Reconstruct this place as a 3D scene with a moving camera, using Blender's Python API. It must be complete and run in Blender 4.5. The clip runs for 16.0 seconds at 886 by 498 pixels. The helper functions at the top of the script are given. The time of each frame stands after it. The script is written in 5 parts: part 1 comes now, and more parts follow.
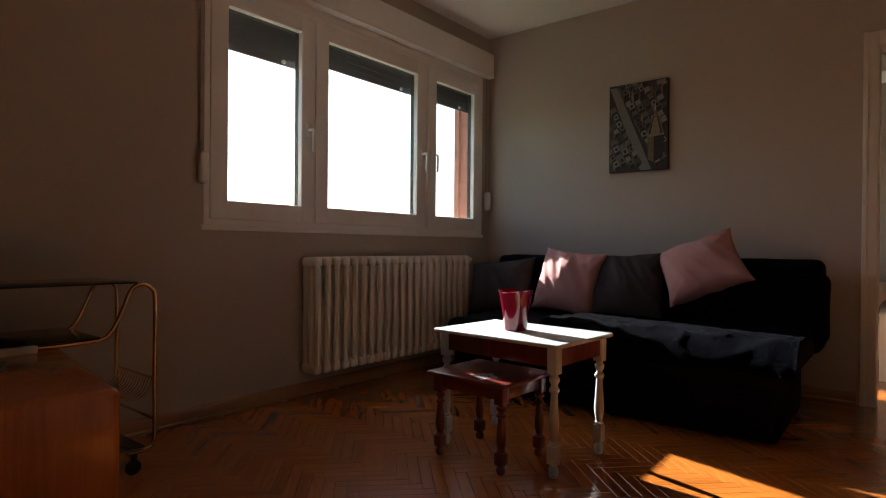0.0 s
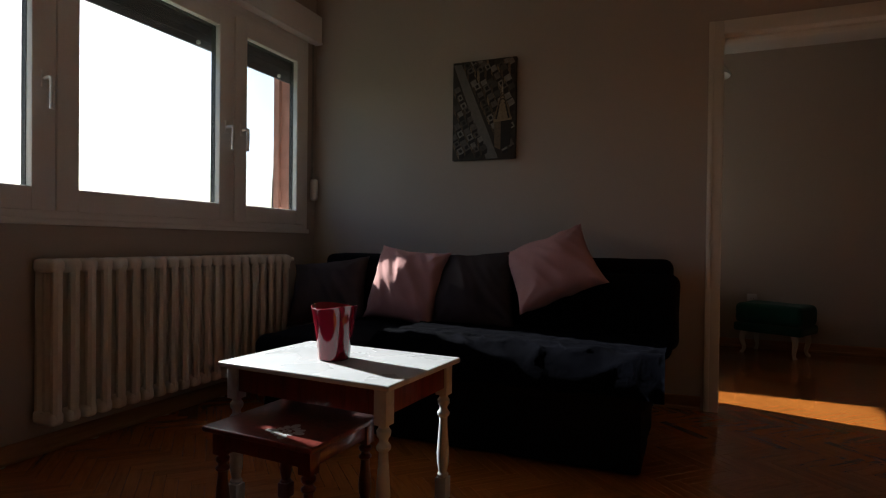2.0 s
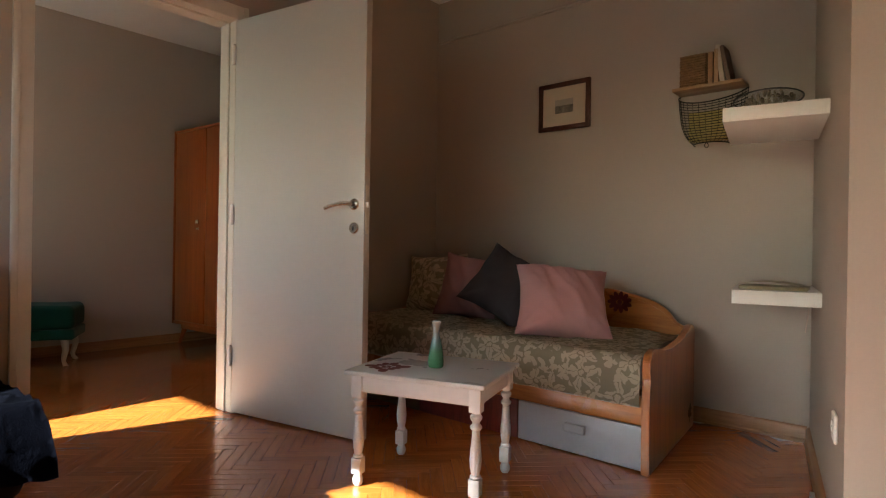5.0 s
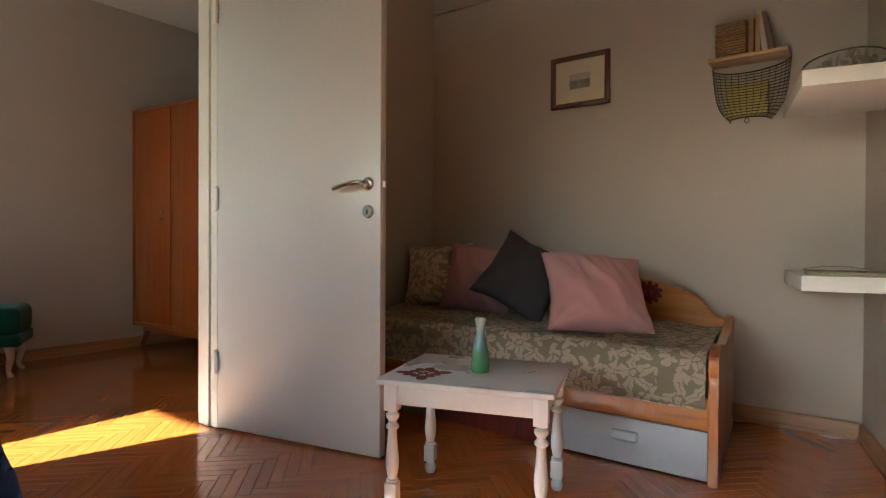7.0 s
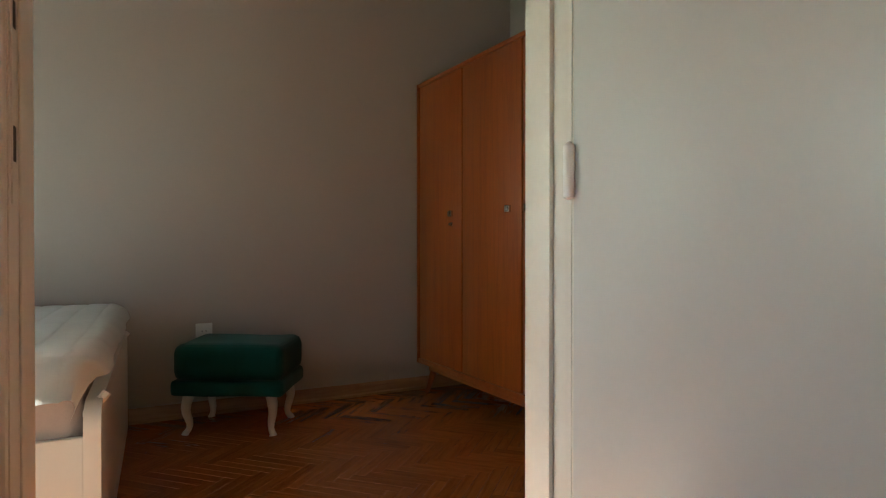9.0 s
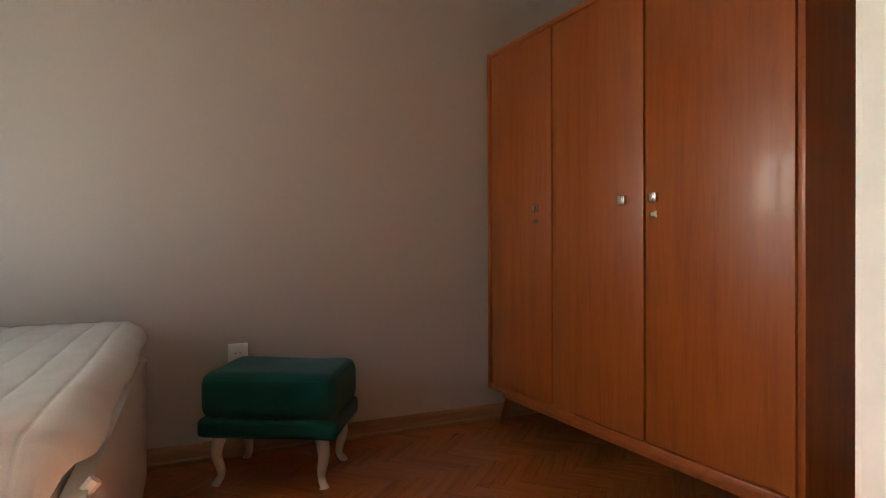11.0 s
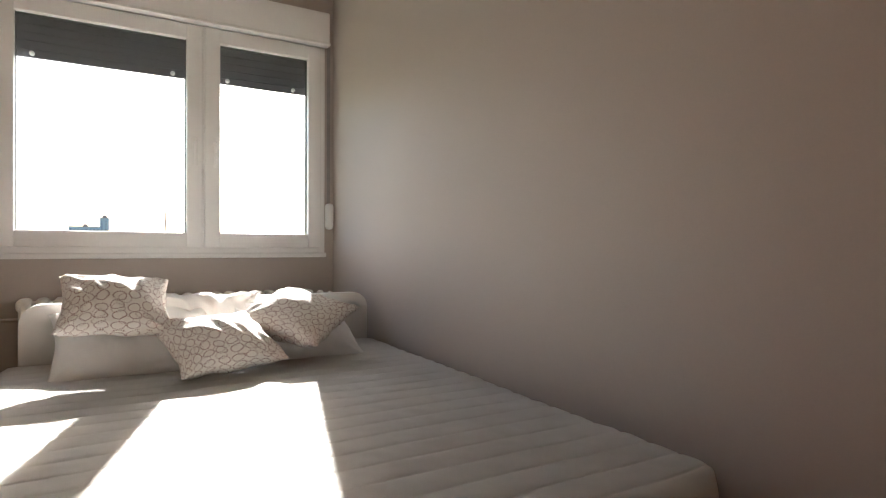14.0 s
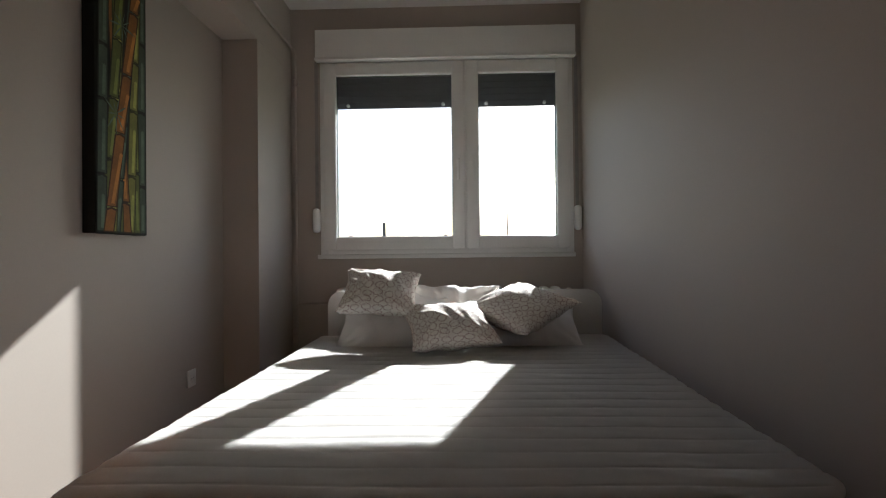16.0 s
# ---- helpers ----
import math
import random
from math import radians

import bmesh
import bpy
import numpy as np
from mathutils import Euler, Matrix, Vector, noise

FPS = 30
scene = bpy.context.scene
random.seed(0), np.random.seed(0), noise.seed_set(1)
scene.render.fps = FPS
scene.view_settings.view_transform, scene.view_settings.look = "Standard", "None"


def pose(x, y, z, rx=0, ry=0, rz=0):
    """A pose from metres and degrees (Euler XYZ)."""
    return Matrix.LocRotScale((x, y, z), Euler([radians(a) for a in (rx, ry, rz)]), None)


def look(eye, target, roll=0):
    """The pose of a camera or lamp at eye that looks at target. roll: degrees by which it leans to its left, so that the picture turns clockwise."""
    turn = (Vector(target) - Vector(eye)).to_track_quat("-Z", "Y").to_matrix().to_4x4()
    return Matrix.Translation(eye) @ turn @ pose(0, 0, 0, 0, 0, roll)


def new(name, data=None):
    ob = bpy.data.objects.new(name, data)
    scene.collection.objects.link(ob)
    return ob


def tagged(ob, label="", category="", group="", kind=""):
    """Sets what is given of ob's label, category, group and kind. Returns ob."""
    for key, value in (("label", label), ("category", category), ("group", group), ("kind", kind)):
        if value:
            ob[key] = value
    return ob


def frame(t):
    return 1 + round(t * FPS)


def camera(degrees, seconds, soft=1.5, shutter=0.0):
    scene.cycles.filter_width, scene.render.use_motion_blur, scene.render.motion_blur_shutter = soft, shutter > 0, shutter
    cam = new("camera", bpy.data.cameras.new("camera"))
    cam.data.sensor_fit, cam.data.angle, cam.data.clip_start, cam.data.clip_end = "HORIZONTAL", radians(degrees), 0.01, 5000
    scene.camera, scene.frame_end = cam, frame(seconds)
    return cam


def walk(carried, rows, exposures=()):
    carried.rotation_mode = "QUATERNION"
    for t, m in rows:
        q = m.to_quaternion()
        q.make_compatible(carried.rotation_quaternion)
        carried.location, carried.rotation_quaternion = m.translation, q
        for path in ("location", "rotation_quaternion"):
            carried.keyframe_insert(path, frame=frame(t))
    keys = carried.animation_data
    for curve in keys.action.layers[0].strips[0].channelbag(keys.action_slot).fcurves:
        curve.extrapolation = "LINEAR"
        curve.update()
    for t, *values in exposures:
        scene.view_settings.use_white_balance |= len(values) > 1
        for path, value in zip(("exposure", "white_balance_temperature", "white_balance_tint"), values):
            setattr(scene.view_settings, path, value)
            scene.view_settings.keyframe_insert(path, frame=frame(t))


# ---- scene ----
cam = camera(75.6, 16.0, 1.15)
PATH = [
    (0, (0.604, 0.437, 0.893), (-0.647, 1.998, 0.884), 0.5),
    (0.5, (0.544, 0.62, 0.929), (-0.688, 2.196, 0.913), 0.5),
    (1, (0.472, 0.764, 0.931), (-0.663, 2.411, 0.914), 0.5),
    (1.5, (0.39, 0.927, 0.921), (-0.623, 2.651, 0.897), 0.6),
    (2, (0.327, 1.039, 0.908), (-0.455, 2.879, 0.888), 0.7),
    (2.5, (0.228, 1.127, 0.886), (-0.25, 3.07, 0.867), 0.9),
    (3, (0.161, 1.262, 0.882), (0.103, 3.262, 0.866), 0.9),
    (3.5, (0.101, 1.44, 0.883), (0.518, 3.396, 0.865), 1.0),
    (4, (0.067, 1.575, 0.873), (0.936, 3.376, 0.863), 0.7),
    (4.5, (-0.084, 1.666, 0.88), (1.246, 3.16, 0.877), 1.2),
    (4.7, (-0.15, 1.68, 0.887), (1.268, 3.091, 0.884), 1.1),
    (6.8, (-0.157, 2.06, 0.845), (1.517, 3.155, 0.825), 0.4),
    (7, (-0.083, 2.141, 0.848), (1.522, 3.334, 0.825), 0.3),
    (7.5, (0.158, 2.42, 0.871), (1.535, 3.871, 0.846), 0.0),
    (8, (0.395, 2.828, 0.912), (1.54, 4.468, 0.888), -0.2),
    (8.5, (0.592, 3.249, 0.9), (1.554, 5.003, 0.88), 0.0),
    (9, (0.668, 3.626, 0.899), (1.562, 5.415, 0.884), 0.0),
    (9.5, (0.662, 3.968, 0.911), (1.553, 5.759, 0.886), 0.0),
    (9.7, (0.645, 4.066, 0.897), (1.552, 5.848, 0.878), 0.1),
    (11.8, (0.807, 4.378, 0.928), (1.282, 6.321, 0.926), -1.3),
    (12, (0.848, 4.462, 0.935), (1.087, 6.448, 0.941), -1.4),
    (12.5, (1.029, 4.831, 0.988), (0.627, 6.79, 0.972), -1.5),
    (13, (1.183, 5.153, 1.02), (0.111, 6.841, 0.991), -0.5),
    (13.5, (1.213, 5.419, 1.004), (-0.286, 6.743, 1.025), -0.1),
    (14, (1.235, 5.671, 1.086), (-0.489, 6.685, 1.084), 0.1),
    (14.5, (1.292, 5.863, 1.114), (-0.614, 6.469, 1.1), -0.4),
    (15, (1.38, 6.008, 1.091), (-0.586, 6.372, 1.1), -0.5),
    (15.5, (1.489, 6.074, 1.089), (-0.506, 6.218, 1.097), -0.5),
    (16, (1.539, 6.102, 1.051), (-0.46, 6.035, 1.071), -0.6),
]
EXPO = [(0, 2.28, 6250, 7), (0.5, 2.08, 6250, 9), (1.5, 1.53, 6100, 8), (2.0, 1.38, 6000, 6), (2.5, 1.43, 6000, 5), (3.0, 1.58, 6200, 7), (3.5, 1.83, 6300, 7), (4.0, 2.33, 6000, 3),
        (4.5, 2.98, 5850, 2), (7, 3.54, 5450, -2), (7.5, 3.56, 5500, -3), (8.5, 3.52, 5350, -8), (9.5, 3.12, 5400, -7), (12, 4.22, 5750, 10), (12.5, 4.02, 5700, 10), (13, 3.72, 5800, 11), (13.5, 3.34, 5850, 10),
        (14, 3.02, 5950, 11), (14.5, 2.77, 5950, 10), (15, 2.29, 5900, 10), (16, 1.64, 5600, 8)]
walk(cam, [(t, look(eye, target, roll)) for t, eye, target, roll in PATH], EXPO)

# ---- world, sun, exposure ----
SUN_AZ = (-0.964, 0.266)
SUN_EL = radians(28.5)
world = bpy.data.worlds.new("sky")
scene.world = world
world.use_nodes = True
wn = world.node_tree.nodes
wn.clear()
sky = wn.new("ShaderNodeTexSky")
sky.sky_type = 'NISHITA'
sky.sun_disc = False
sky.sun_elevation = SUN_EL
sky.sun_rotation = math.atan2(SUN_AZ[0], SUN_AZ[1])
sky.dust_density = 2.0
back = wn.new("ShaderNodeBackground")
back.inputs["Strength"].default_value = 0.075
outw = wn.new("ShaderNodeOutputWorld")
world.node_tree.links.new(sky.outputs[0], back.inputs[0])
world.node_tree.links.new(back.outputs[0], outw.inputs[0])

sun_data = bpy.data.lights.new("sun", 'SUN')
sun_data.energy = 5.0
sun_data.angle = radians(0.55)
sun_data.color = (1.0, 0.93, 0.82)
sun = new("sun", sun_data)
sun.matrix_world = look((SUN_AZ[0] * 40 * math.cos(SUN_EL), SUN_AZ[1] * 40 * math.cos(SUN_EL), 40 * math.sin(SUN_EL)), (0, 0, 0))


# ---- building helpers ----
def box(bm, x0, x1, y0, y1, z0, z1, bevel=0.0, seg=2, m=None):
    vs = [bm.verts.new((x, y, z)) for z in (z0, z1) for y in (y0, y1) for x in (x0, x1)]
    fs = [bm.faces.new([vs[i] for i in q]) for q in
          ((0, 2, 3, 1), (4, 5, 7, 6), (0, 1, 5, 4), (2, 6, 7, 3), (0, 4, 6, 2), (1, 3, 7, 5))]
    out = vs
    if bevel > 0:
        es = list({e for f in fs for e in f.edges})
        r = bmesh.ops.bevel(bm, geom=es, offset=bevel, segments=seg, profile=0.5, affect='EDGES', clamp_overlap=True)
        out = list({v for f in r["faces"] for v in f.verts} | {v for v in vs if v.is_valid})
    if m is not None:
        bmesh.ops.transform(bm, matrix=m, verts=out)
    return out


def lathe(bm, prof, seg=20, x=0.0, y=0.0, cap=True):
    rings = []
    for r, z in prof:
        rings.append([bm.verts.new((x + r * math.cos(2 * math.pi * i / seg), y + r * math.sin(2 * math.pi * i / seg), z)) for i in range(seg)])
    for a, b in zip(rings, rings[1:]):
        for i in range(seg):
            bm.faces.new((a[i], a[(i + 1) % seg], b[(i + 1) % seg], b[i]))
    if cap:
        bm.faces.new(rings[0][::-1])
        bm.faces.new(rings[-1])


def tube(bm, pts, r, seg=8, radii=None):
    pts = [Vector(p) for p in pts]
    rings = []
    up = Vector((0.123, 0.331, 0.936))
    for i, p in enumerate(pts):
        d = (pts[min(i + 1, len(pts) - 1)] - pts[max(i - 1, 0)]).normalized()
        a = d.cross(up)
        if a.length < 1e-3:
            a = d.cross(Vector((1, 0, 0)))
        a.normalize()
        b = d.cross(a).normalized()
        rr = radii[i] if radii else r
        rings.append([bm.verts.new(p + a * rr * math.cos(2 * math.pi * k / seg) + b * rr * math.sin(2 * math.pi * k / seg)) for k in range(seg)])
    for p, q in zip(rings, rings[1:]):
        for k in range(seg):
            bm.faces.new((p[k], p[(k + 1) % seg], q[(k + 1) % seg], q[k]))
    bm.faces.new(rings[0][::-1])
    bm.faces.new(rings[-1])


def smooth_path(pts, n=6):
    """Catmull-Rom through the points."""
    pts = [Vector(p) for p in pts]
    out = []
    for i in range(len(pts) - 1):
        p0, p1, p2, p3 = pts[max(i - 1, 0)], pts[i], pts[i + 1], pts[min(i + 2, len(pts) - 1)]
        for k in range(n):
            t = k / n
            out.append(0.5 * ((2 * p1) + (p2 - p0) * t + (2 * p0 - 5 * p1 + 4 * p2 - p3) * t * t + (3 * p1 - p0 - 3 * p2 + p3) * t ** 3))
    out.append(pts[-1])
    return out


def prism(bm, outline, lo, hi, axis='x'):
    """A flat outline of (a, b) pairs swept from lo to hi along an axis."""
    def at(a, b, c):
        return {'x': (c, a, b), 'y': (a, c, b), 'z': (a, b, c)}[axis]
    lower = [bm.verts.new(at(a, b, lo)) for a, b in outline]
    upper = [bm.verts.new(at(a, b, hi)) for a, b in outline]
    n = len(outline)
    bm.faces.new(lower)
    bm.faces.new(upper[::-1])
    for i in range(n):
        bm.faces.new((lower[i], upper[i], upper[(i + 1) % n], lower[(i + 1) % n]))


def mesh_of(name, bm, material, sharp=38):
    bmesh.ops.recalc_face_normals(bm, faces=bm.faces)
    me = bpy.data.meshes.new(name)
    bm.to_mesh(me)
    bm.free()
    for p in me.polygons:
        p.use_smooth = True
    me.set_sharp_from_angle(angle=radians(sharp))
    if material:
        me.materials.append(material)
    return me


def part(name, bm, material, parent, label="", m=None, sharp=38):
    ob = new(name, mesh_of(name, bm, material, sharp))
    ob.parent = parent
    if m is not None:
        ob.matrix_local = m
    if label:
        tagged(ob, label)
    return ob


def solid(name, bm, material, label, category, group="", kind="", m=None, sharp=38):
    ob = new(name, mesh_of(name, bm, material, sharp))
    if m is not None:
        ob.matrix_world = m
    return tagged(ob, label, category, group, kind)


def thing(name, m, label, category, group="", kind=""):
    ob = new(name)
    ob.empty_display_size = 0.1
    ob.matrix_world = m
    return tagged(ob, label, category, group, kind)


def B():
    return bmesh.new()


# ---- materials ----
def nodes_of(name):
    m = bpy.data.materials.new(name)
    m.use_nodes = True
    nt = m.node_tree
    return m, nt, nt.nodes["Principled BSDF"], nt.links


def node(nt, kind, **vals):
    n = nt.nodes.new(kind)
    for k, v in vals.items():
        n.inputs[k.replace("_", " ")].default_value = v
    return n


def mixcol(nt, fac, a, b, mode='MIX'):
    n = nt.nodes.new("ShaderNodeMix")
    n.data_type, n.blend_type = 'RGBA', mode
    for sock, v in ((n.inputs[0], fac), (n.inputs[6], a), (n.inputs[7], b)):
        if isinstance(v, bpy.types.NodeSocket):
            nt.links.new(v, sock)
        elif isinstance(v, (tuple, list)):
            sock.default_value = (*v[:3], 1)
        else:
            sock.default_value = v
    return n.outputs[2]


def ramp(nt, src, stops):
    n = nt.nodes.new("ShaderNodeValToRGB")
    while len(n.color_ramp.elements) < len(stops):
        n.color_ramp.elements.new(0.5)
    for e, (p, c) in zip(n.color_ramp.elements, stops):
        e.position = p
        e.color = (*c, 1) if isinstance(c, (tuple, list)) else (c, c, c, 1)
    nt.links.new(src, n.inputs[0])
    return n.outputs[0]


def math_n(nt, op, a, b=0.0):
    n = nt.nodes.new("ShaderNodeMath")
    n.operation = op
    for s, v in zip(n.inputs, (a, b)):
        if isinstance(v, bpy.types.NodeSocket):
            nt.links.new(v, s)
        else:
            s.default_value = v
    return n.outputs[0]


def bump(nt, bsdf, height, strength, dist):
    b = nt.nodes.new("ShaderNodeBump")
    b.inputs["Strength"].default_value, b.inputs["Distance"].default_value = strength, dist
    nt.links.new(height, b.inputs["Height"])
    nt.links.new(b.outputs[0], bsdf.inputs["Normal"])


def mat(name, col, rough=0.5, metal=0.0, var=0.12, scale=3.0, fine=90.0, relief=0.15, dist=0.001, coat=0.0, sheen=0.0, spec=0.5):
    m, nt, bs, ln = nodes_of(name)
    tc = nt.nodes.new("ShaderNodeTexCoord")
    big = node(nt, "ShaderNodeTexNoise", Scale=scale, Detail=5.0)
    small = node(nt, "ShaderNodeTexNoise", Scale=fine, Detail=3.0)
    ln.new(tc.outputs["Object"], big.inputs["Vector"])
    ln.new(tc.outputs["Object"], small.inputs["Vector"])
    dark, light = [c * (1 - var) for c in col], [min(1, c * (1 + var)) for c in col]
    both = math_n(nt, 'ADD', math_n(nt, 'MULTIPLY', big.outputs[0], 0.7), math_n(nt, 'MULTIPLY', small.outputs[0], 0.3))
    ln.new(ramp(nt, both, ((0.3, dark), (0.7, light))), bs.inputs["Base Color"])
    r = nt.nodes.new("ShaderNodeMapRange")
    r.inputs[3].default_value, r.inputs[4].default_value = max(0.02, rough - 0.06), min(1, rough + 0.06)
    ln.new(big.outputs[0], r.inputs[0])
    ln.new(r.outputs[0], bs.inputs["Roughness"])
    bs.inputs["Metallic"].default_value = metal
    bs.inputs["Coat Weight"].default_value = coat
    bs.inputs["Sheen Weight"].default_value = sheen
    bs.inputs["Specular IOR Level"].default_value = spec
    if relief:
        bump(nt, bs, small.outputs[0], relief, dist)
    return m


def wood(name, col, dark, rough=0.35, coat=0.2, axis=2, scale=3.0, stretch=14.0, use_uv=False, rand=None, coat_rough=0.09):
    """Grain runs along an axis. rand: 'object' or 'island' varies the tone from piece to piece."""
    m, nt, bs, ln = nodes_of(name)
    tc = nt.nodes.new("ShaderNodeTexCoord")
    mp = nt.nodes.new("ShaderNodeMapping")
    sc = [scale * stretch] * 3
    sc[0 if use_uv else axis] = scale
    mp.inputs["Scale"].default_value = sc
    ln.new(tc.outputs["UV" if use_uv else "Object"], mp.inputs["Vector"])
    r = None
    if rand:
        g = nt.nodes.new("ShaderNodeObjectInfo" if rand == 'object' else "ShaderNodeNewGeometry")
        r = g.outputs["Random" if rand == 'object' else "Random Per Island"]
        comb = nt.nodes.new("ShaderNodeCombineXYZ")
        ln.new(math_n(nt, 'MULTIPLY', r, 37.0), comb.inputs[0])
        ln.new(math_n(nt, 'MULTIPLY', r, 61.0), comb.inputs[1])
        ln.new(comb.outputs[0], mp.inputs["Location"])
    grain = node(nt, "ShaderNodeTexNoise", Scale=1.0, Detail=6.0, Roughness=0.62, Distortion=0.6)
    ln.new(mp.outputs[0], grain.inputs["Vector"])
    fine = node(nt, "ShaderNodeTexNoise", Scale=5.0, Detail=3.0)
    ln.new(mp.outputs[0], fine.inputs["Vector"])
    g2 = math_n(nt, 'ADD', math_n(nt, 'MULTIPLY', grain.outputs[0], 0.75), math_n(nt, 'MULTIPLY', fine.outputs[0], 0.25))
    c = ramp(nt, g2, ((0.32, dark), (0.52, col), (0.72, [min(1, x * 1.18) for x in col])))
    if r is not None:
        tone = ramp(nt, r, ((0.0, (0.84, 0.81, 0.78)), (0.35, (0.97, 0.96, 0.95)), (1.0, (1.08, 1.07, 1.05))))
        c = mixcol(nt, 1.0, c, tone, 'MULTIPLY')
    ln.new(c, bs.inputs["Base Color"])
    blot = node(nt, "ShaderNodeTexNoise", Scale=2.3, Detail=4.0)
    ln.new(tc.outputs["Object"], blot.inputs["Vector"])
    rr = nt.nodes.new("ShaderNodeMapRange")
    rr.inputs[3].default_value, rr.inputs[4].default_value = max(0.03, rough - 0.07), rough + 0.1
    ln.new(blot.outputs[0], rr.inputs[0])
    ln.new(rr.outputs[0], bs.inputs["Roughness"])
    bs.inputs["Coat Weight"].default_value = coat
    bs.inputs["Coat Roughness"].default_value = coat_rough
    bump(nt, bs, g2, 0.12, 0.001)
    return m


def fabric(name, col, var=0.15, weave=900.0, rough=0.9, sheen=0.06, relief=0.3):
    return mat(name, col, rough, 0, var, 9.0, weave * 0.5, relief, 0.0006, 0, sheen, 0.2)


M_WALL = mat("wall_paint", (0.47, 0.412, 0.355), 0.62, 0, 0.04, 0.9, 160, 0.12, 0.0008)
M_CEIL = mat("ceiling_paint", (0.78, 0.76, 0.72), 0.8, 0, 0.03, 0.8, 120, 0.1, 0.0008)
M_FACADE = mat("facade_render", (0.42, 0.2, 0.15), 0.9, 0, 0.25, 14, 60, 0.5, 0.004)
M_PVC = mat("white_pvc", (0.86, 0.85, 0.82), 0.32, 0, 0.03, 4, 60, 0.03, 0.0005)
M_SHUT = mat("shutter_slat", (0.10, 0.10, 0.11), 0.6, 0, 0.15, 6, 50, 0.1, 0.0005)
M_SEAL = mat("black_rubber_seal", (0.02, 0.02, 0.02), 0.6)
M_STRAP = mat("grey_strap", (0.33, 0.31, 0.29), 0.85, 0, 0.15, 20, 300, 0.3)
M_ENAMEL = mat("cream_enamel", (0.82, 0.78, 0.69), 0.35, 0, 0.08, 5, 40, 0.12, 0.001)
M_PIPE = mat("painted_pipe", (0.48, 0.42, 0.37), 0.5, 0, 0.08, 8, 60, 0.1)
M_BLACK = mat("black_sofa_cloth", (0.005, 0.005, 0.0075), 0.97, 0, 0.3, 9.0, 350, 0.3, 0.0006, 0, 0.0, 0.08)
M_THROW = mat("dark_navy_throw", (0.0021, 0.0026, 0.0058), 0.97, 0, 0.18, 9.0, 260, 0.7, 0.001, 0, 0.0, 0.03)
M_PINK = fabric("dusty_pink_cloth", (0.50, 0.27, 0.27), 0.08, 800)
M_GREY = fabric("dark_taupe_cloth", (0.062, 0.050, 0.052), 0.12, 800, 0.95, 0.0)
# white paint; the blue cast in its colour is daylight reflected from the window
M_WHITEP = mat("white_furniture_paint", (0.54, 0.575, 0.62), 0.28, 0, 0.06, 5, 50, 0.1, 0.0008)
M_MAROON = wood("maroon_stained_wood", (0.16, 0.028, 0.022), (0.06, 0.012, 0.01), 0.3, 0.4)
M_RED = mat("red_glaze", (0.16, 0.005, 0.016), 0.06, 0, 0.06, 3, 30, 0.0, 0.001, 0.6)
M_DOOR = mat("door_paint", (0.63, 0.625, 0.60), 0.33, 0, 0.03, 2, 40, 0.08, 0.0008)
M_CASING = mat("casing_paint", (0.74, 0.71, 0.64), 0.4, 0, 0.05, 7, 60, 0.12, 0.001)
M_STEEL = mat("brushed_nickel", (0.58, 0.56, 0.52), 0.22, 1, 0.06, 10, 200, 0.05)
M_BRASS = mat("brass_tube", (0.62, 0.42, 0.22), 0.18, 1, 0.12, 12, 100, 0.05)
M_SMOKE, _nt, _bs, _ln = nodes_of("smoked_glass")
_bs.inputs["Base Color"].default_value = (0.03, 0.02, 0.015, 1)
_bs.inputs["Roughness"].default_value = 0.05
_bs.inputs["Transmission Weight"].default_value = 0.35
M_ORANGE = wood("orange_veneer", (0.30, 0.073, 0.007), (0.235, 0.050, 0.005), 0.36, 0.12, axis=2, scale=1.6, stretch=16)
# glossier copy of the veneer, its colour lifted for the sun's reflection on the cabinet
M_ORANGE_TV = wood("orange_veneer_gloss_lit", (0.48, 0.14, 0.018), (0.36, 0.085, 0.010), 0.22, 0.4, axis=2, scale=1.6, stretch=16)
M_ORANGE_Y = wood("orange_veneer_edge", (0.33, 0.085, 0.013), (0.24, 0.055, 0.009), 0.36, 0.12, axis=1, scale=2.0, stretch=14)
M_STENCIL = mat("red_stencil_paint", (0.13, 0.022, 0.022), 0.6, 0, 0.2, 60, 200, 0.05)
M_PINE = wood("lacquered_pine", (0.46, 0.19, 0.045), (0.30, 0.10, 0.022), 0.28, 0.4, axis=1, scale=2.0, stretch=12)
M_PINE_X = wood("lacquered_pine_end", (0.42, 0.15, 0.032), (0.27, 0.085, 0.018), 0.28, 0.4, axis=2, scale=2.0, stretch=12)
M_BASE = wood("baseboard_wood", (0.36, 0.19, 0.085), (0.24, 0.11, 0.045), 0.35, 0.3, axis=0, scale=1.5, stretch=12)
M_GREEN = fabric("bottle_green_velvet", (0.004, 0.072, 0.060), 0.25, 600, 0.8, 0.12, 0.2)
M_CREAM = mat("cream_leg_paint", (0.66, 0.61, 0.52), 0.35, 0, 0.05, 8, 60, 0.08)
M_BEDWHITE = mat("white_bed_foil", (0.74, 0.72, 0.68), 0.4, 0, 0.03, 3, 40, 0.04)
M_COTTON = fabric("white_cotton", (0.86, 0.84, 0.81), 0.04, 700, 0.9, 0.15, 0.25)
M_QUILT = fabric("quilted_cotton", (0.90, 0.88, 0.845), 0.05, 500, 0.92, 0.2, 0.35)
M_MATT = fabric("grey_mattress_cloth", (0.42, 0.36, 0.33), 0.1, 500)
M_OLIVE = mat("olive_drawer_paint", (0.12, 0.11, 0.055), 0.45, 0, 0.1, 4, 60, 0.1)
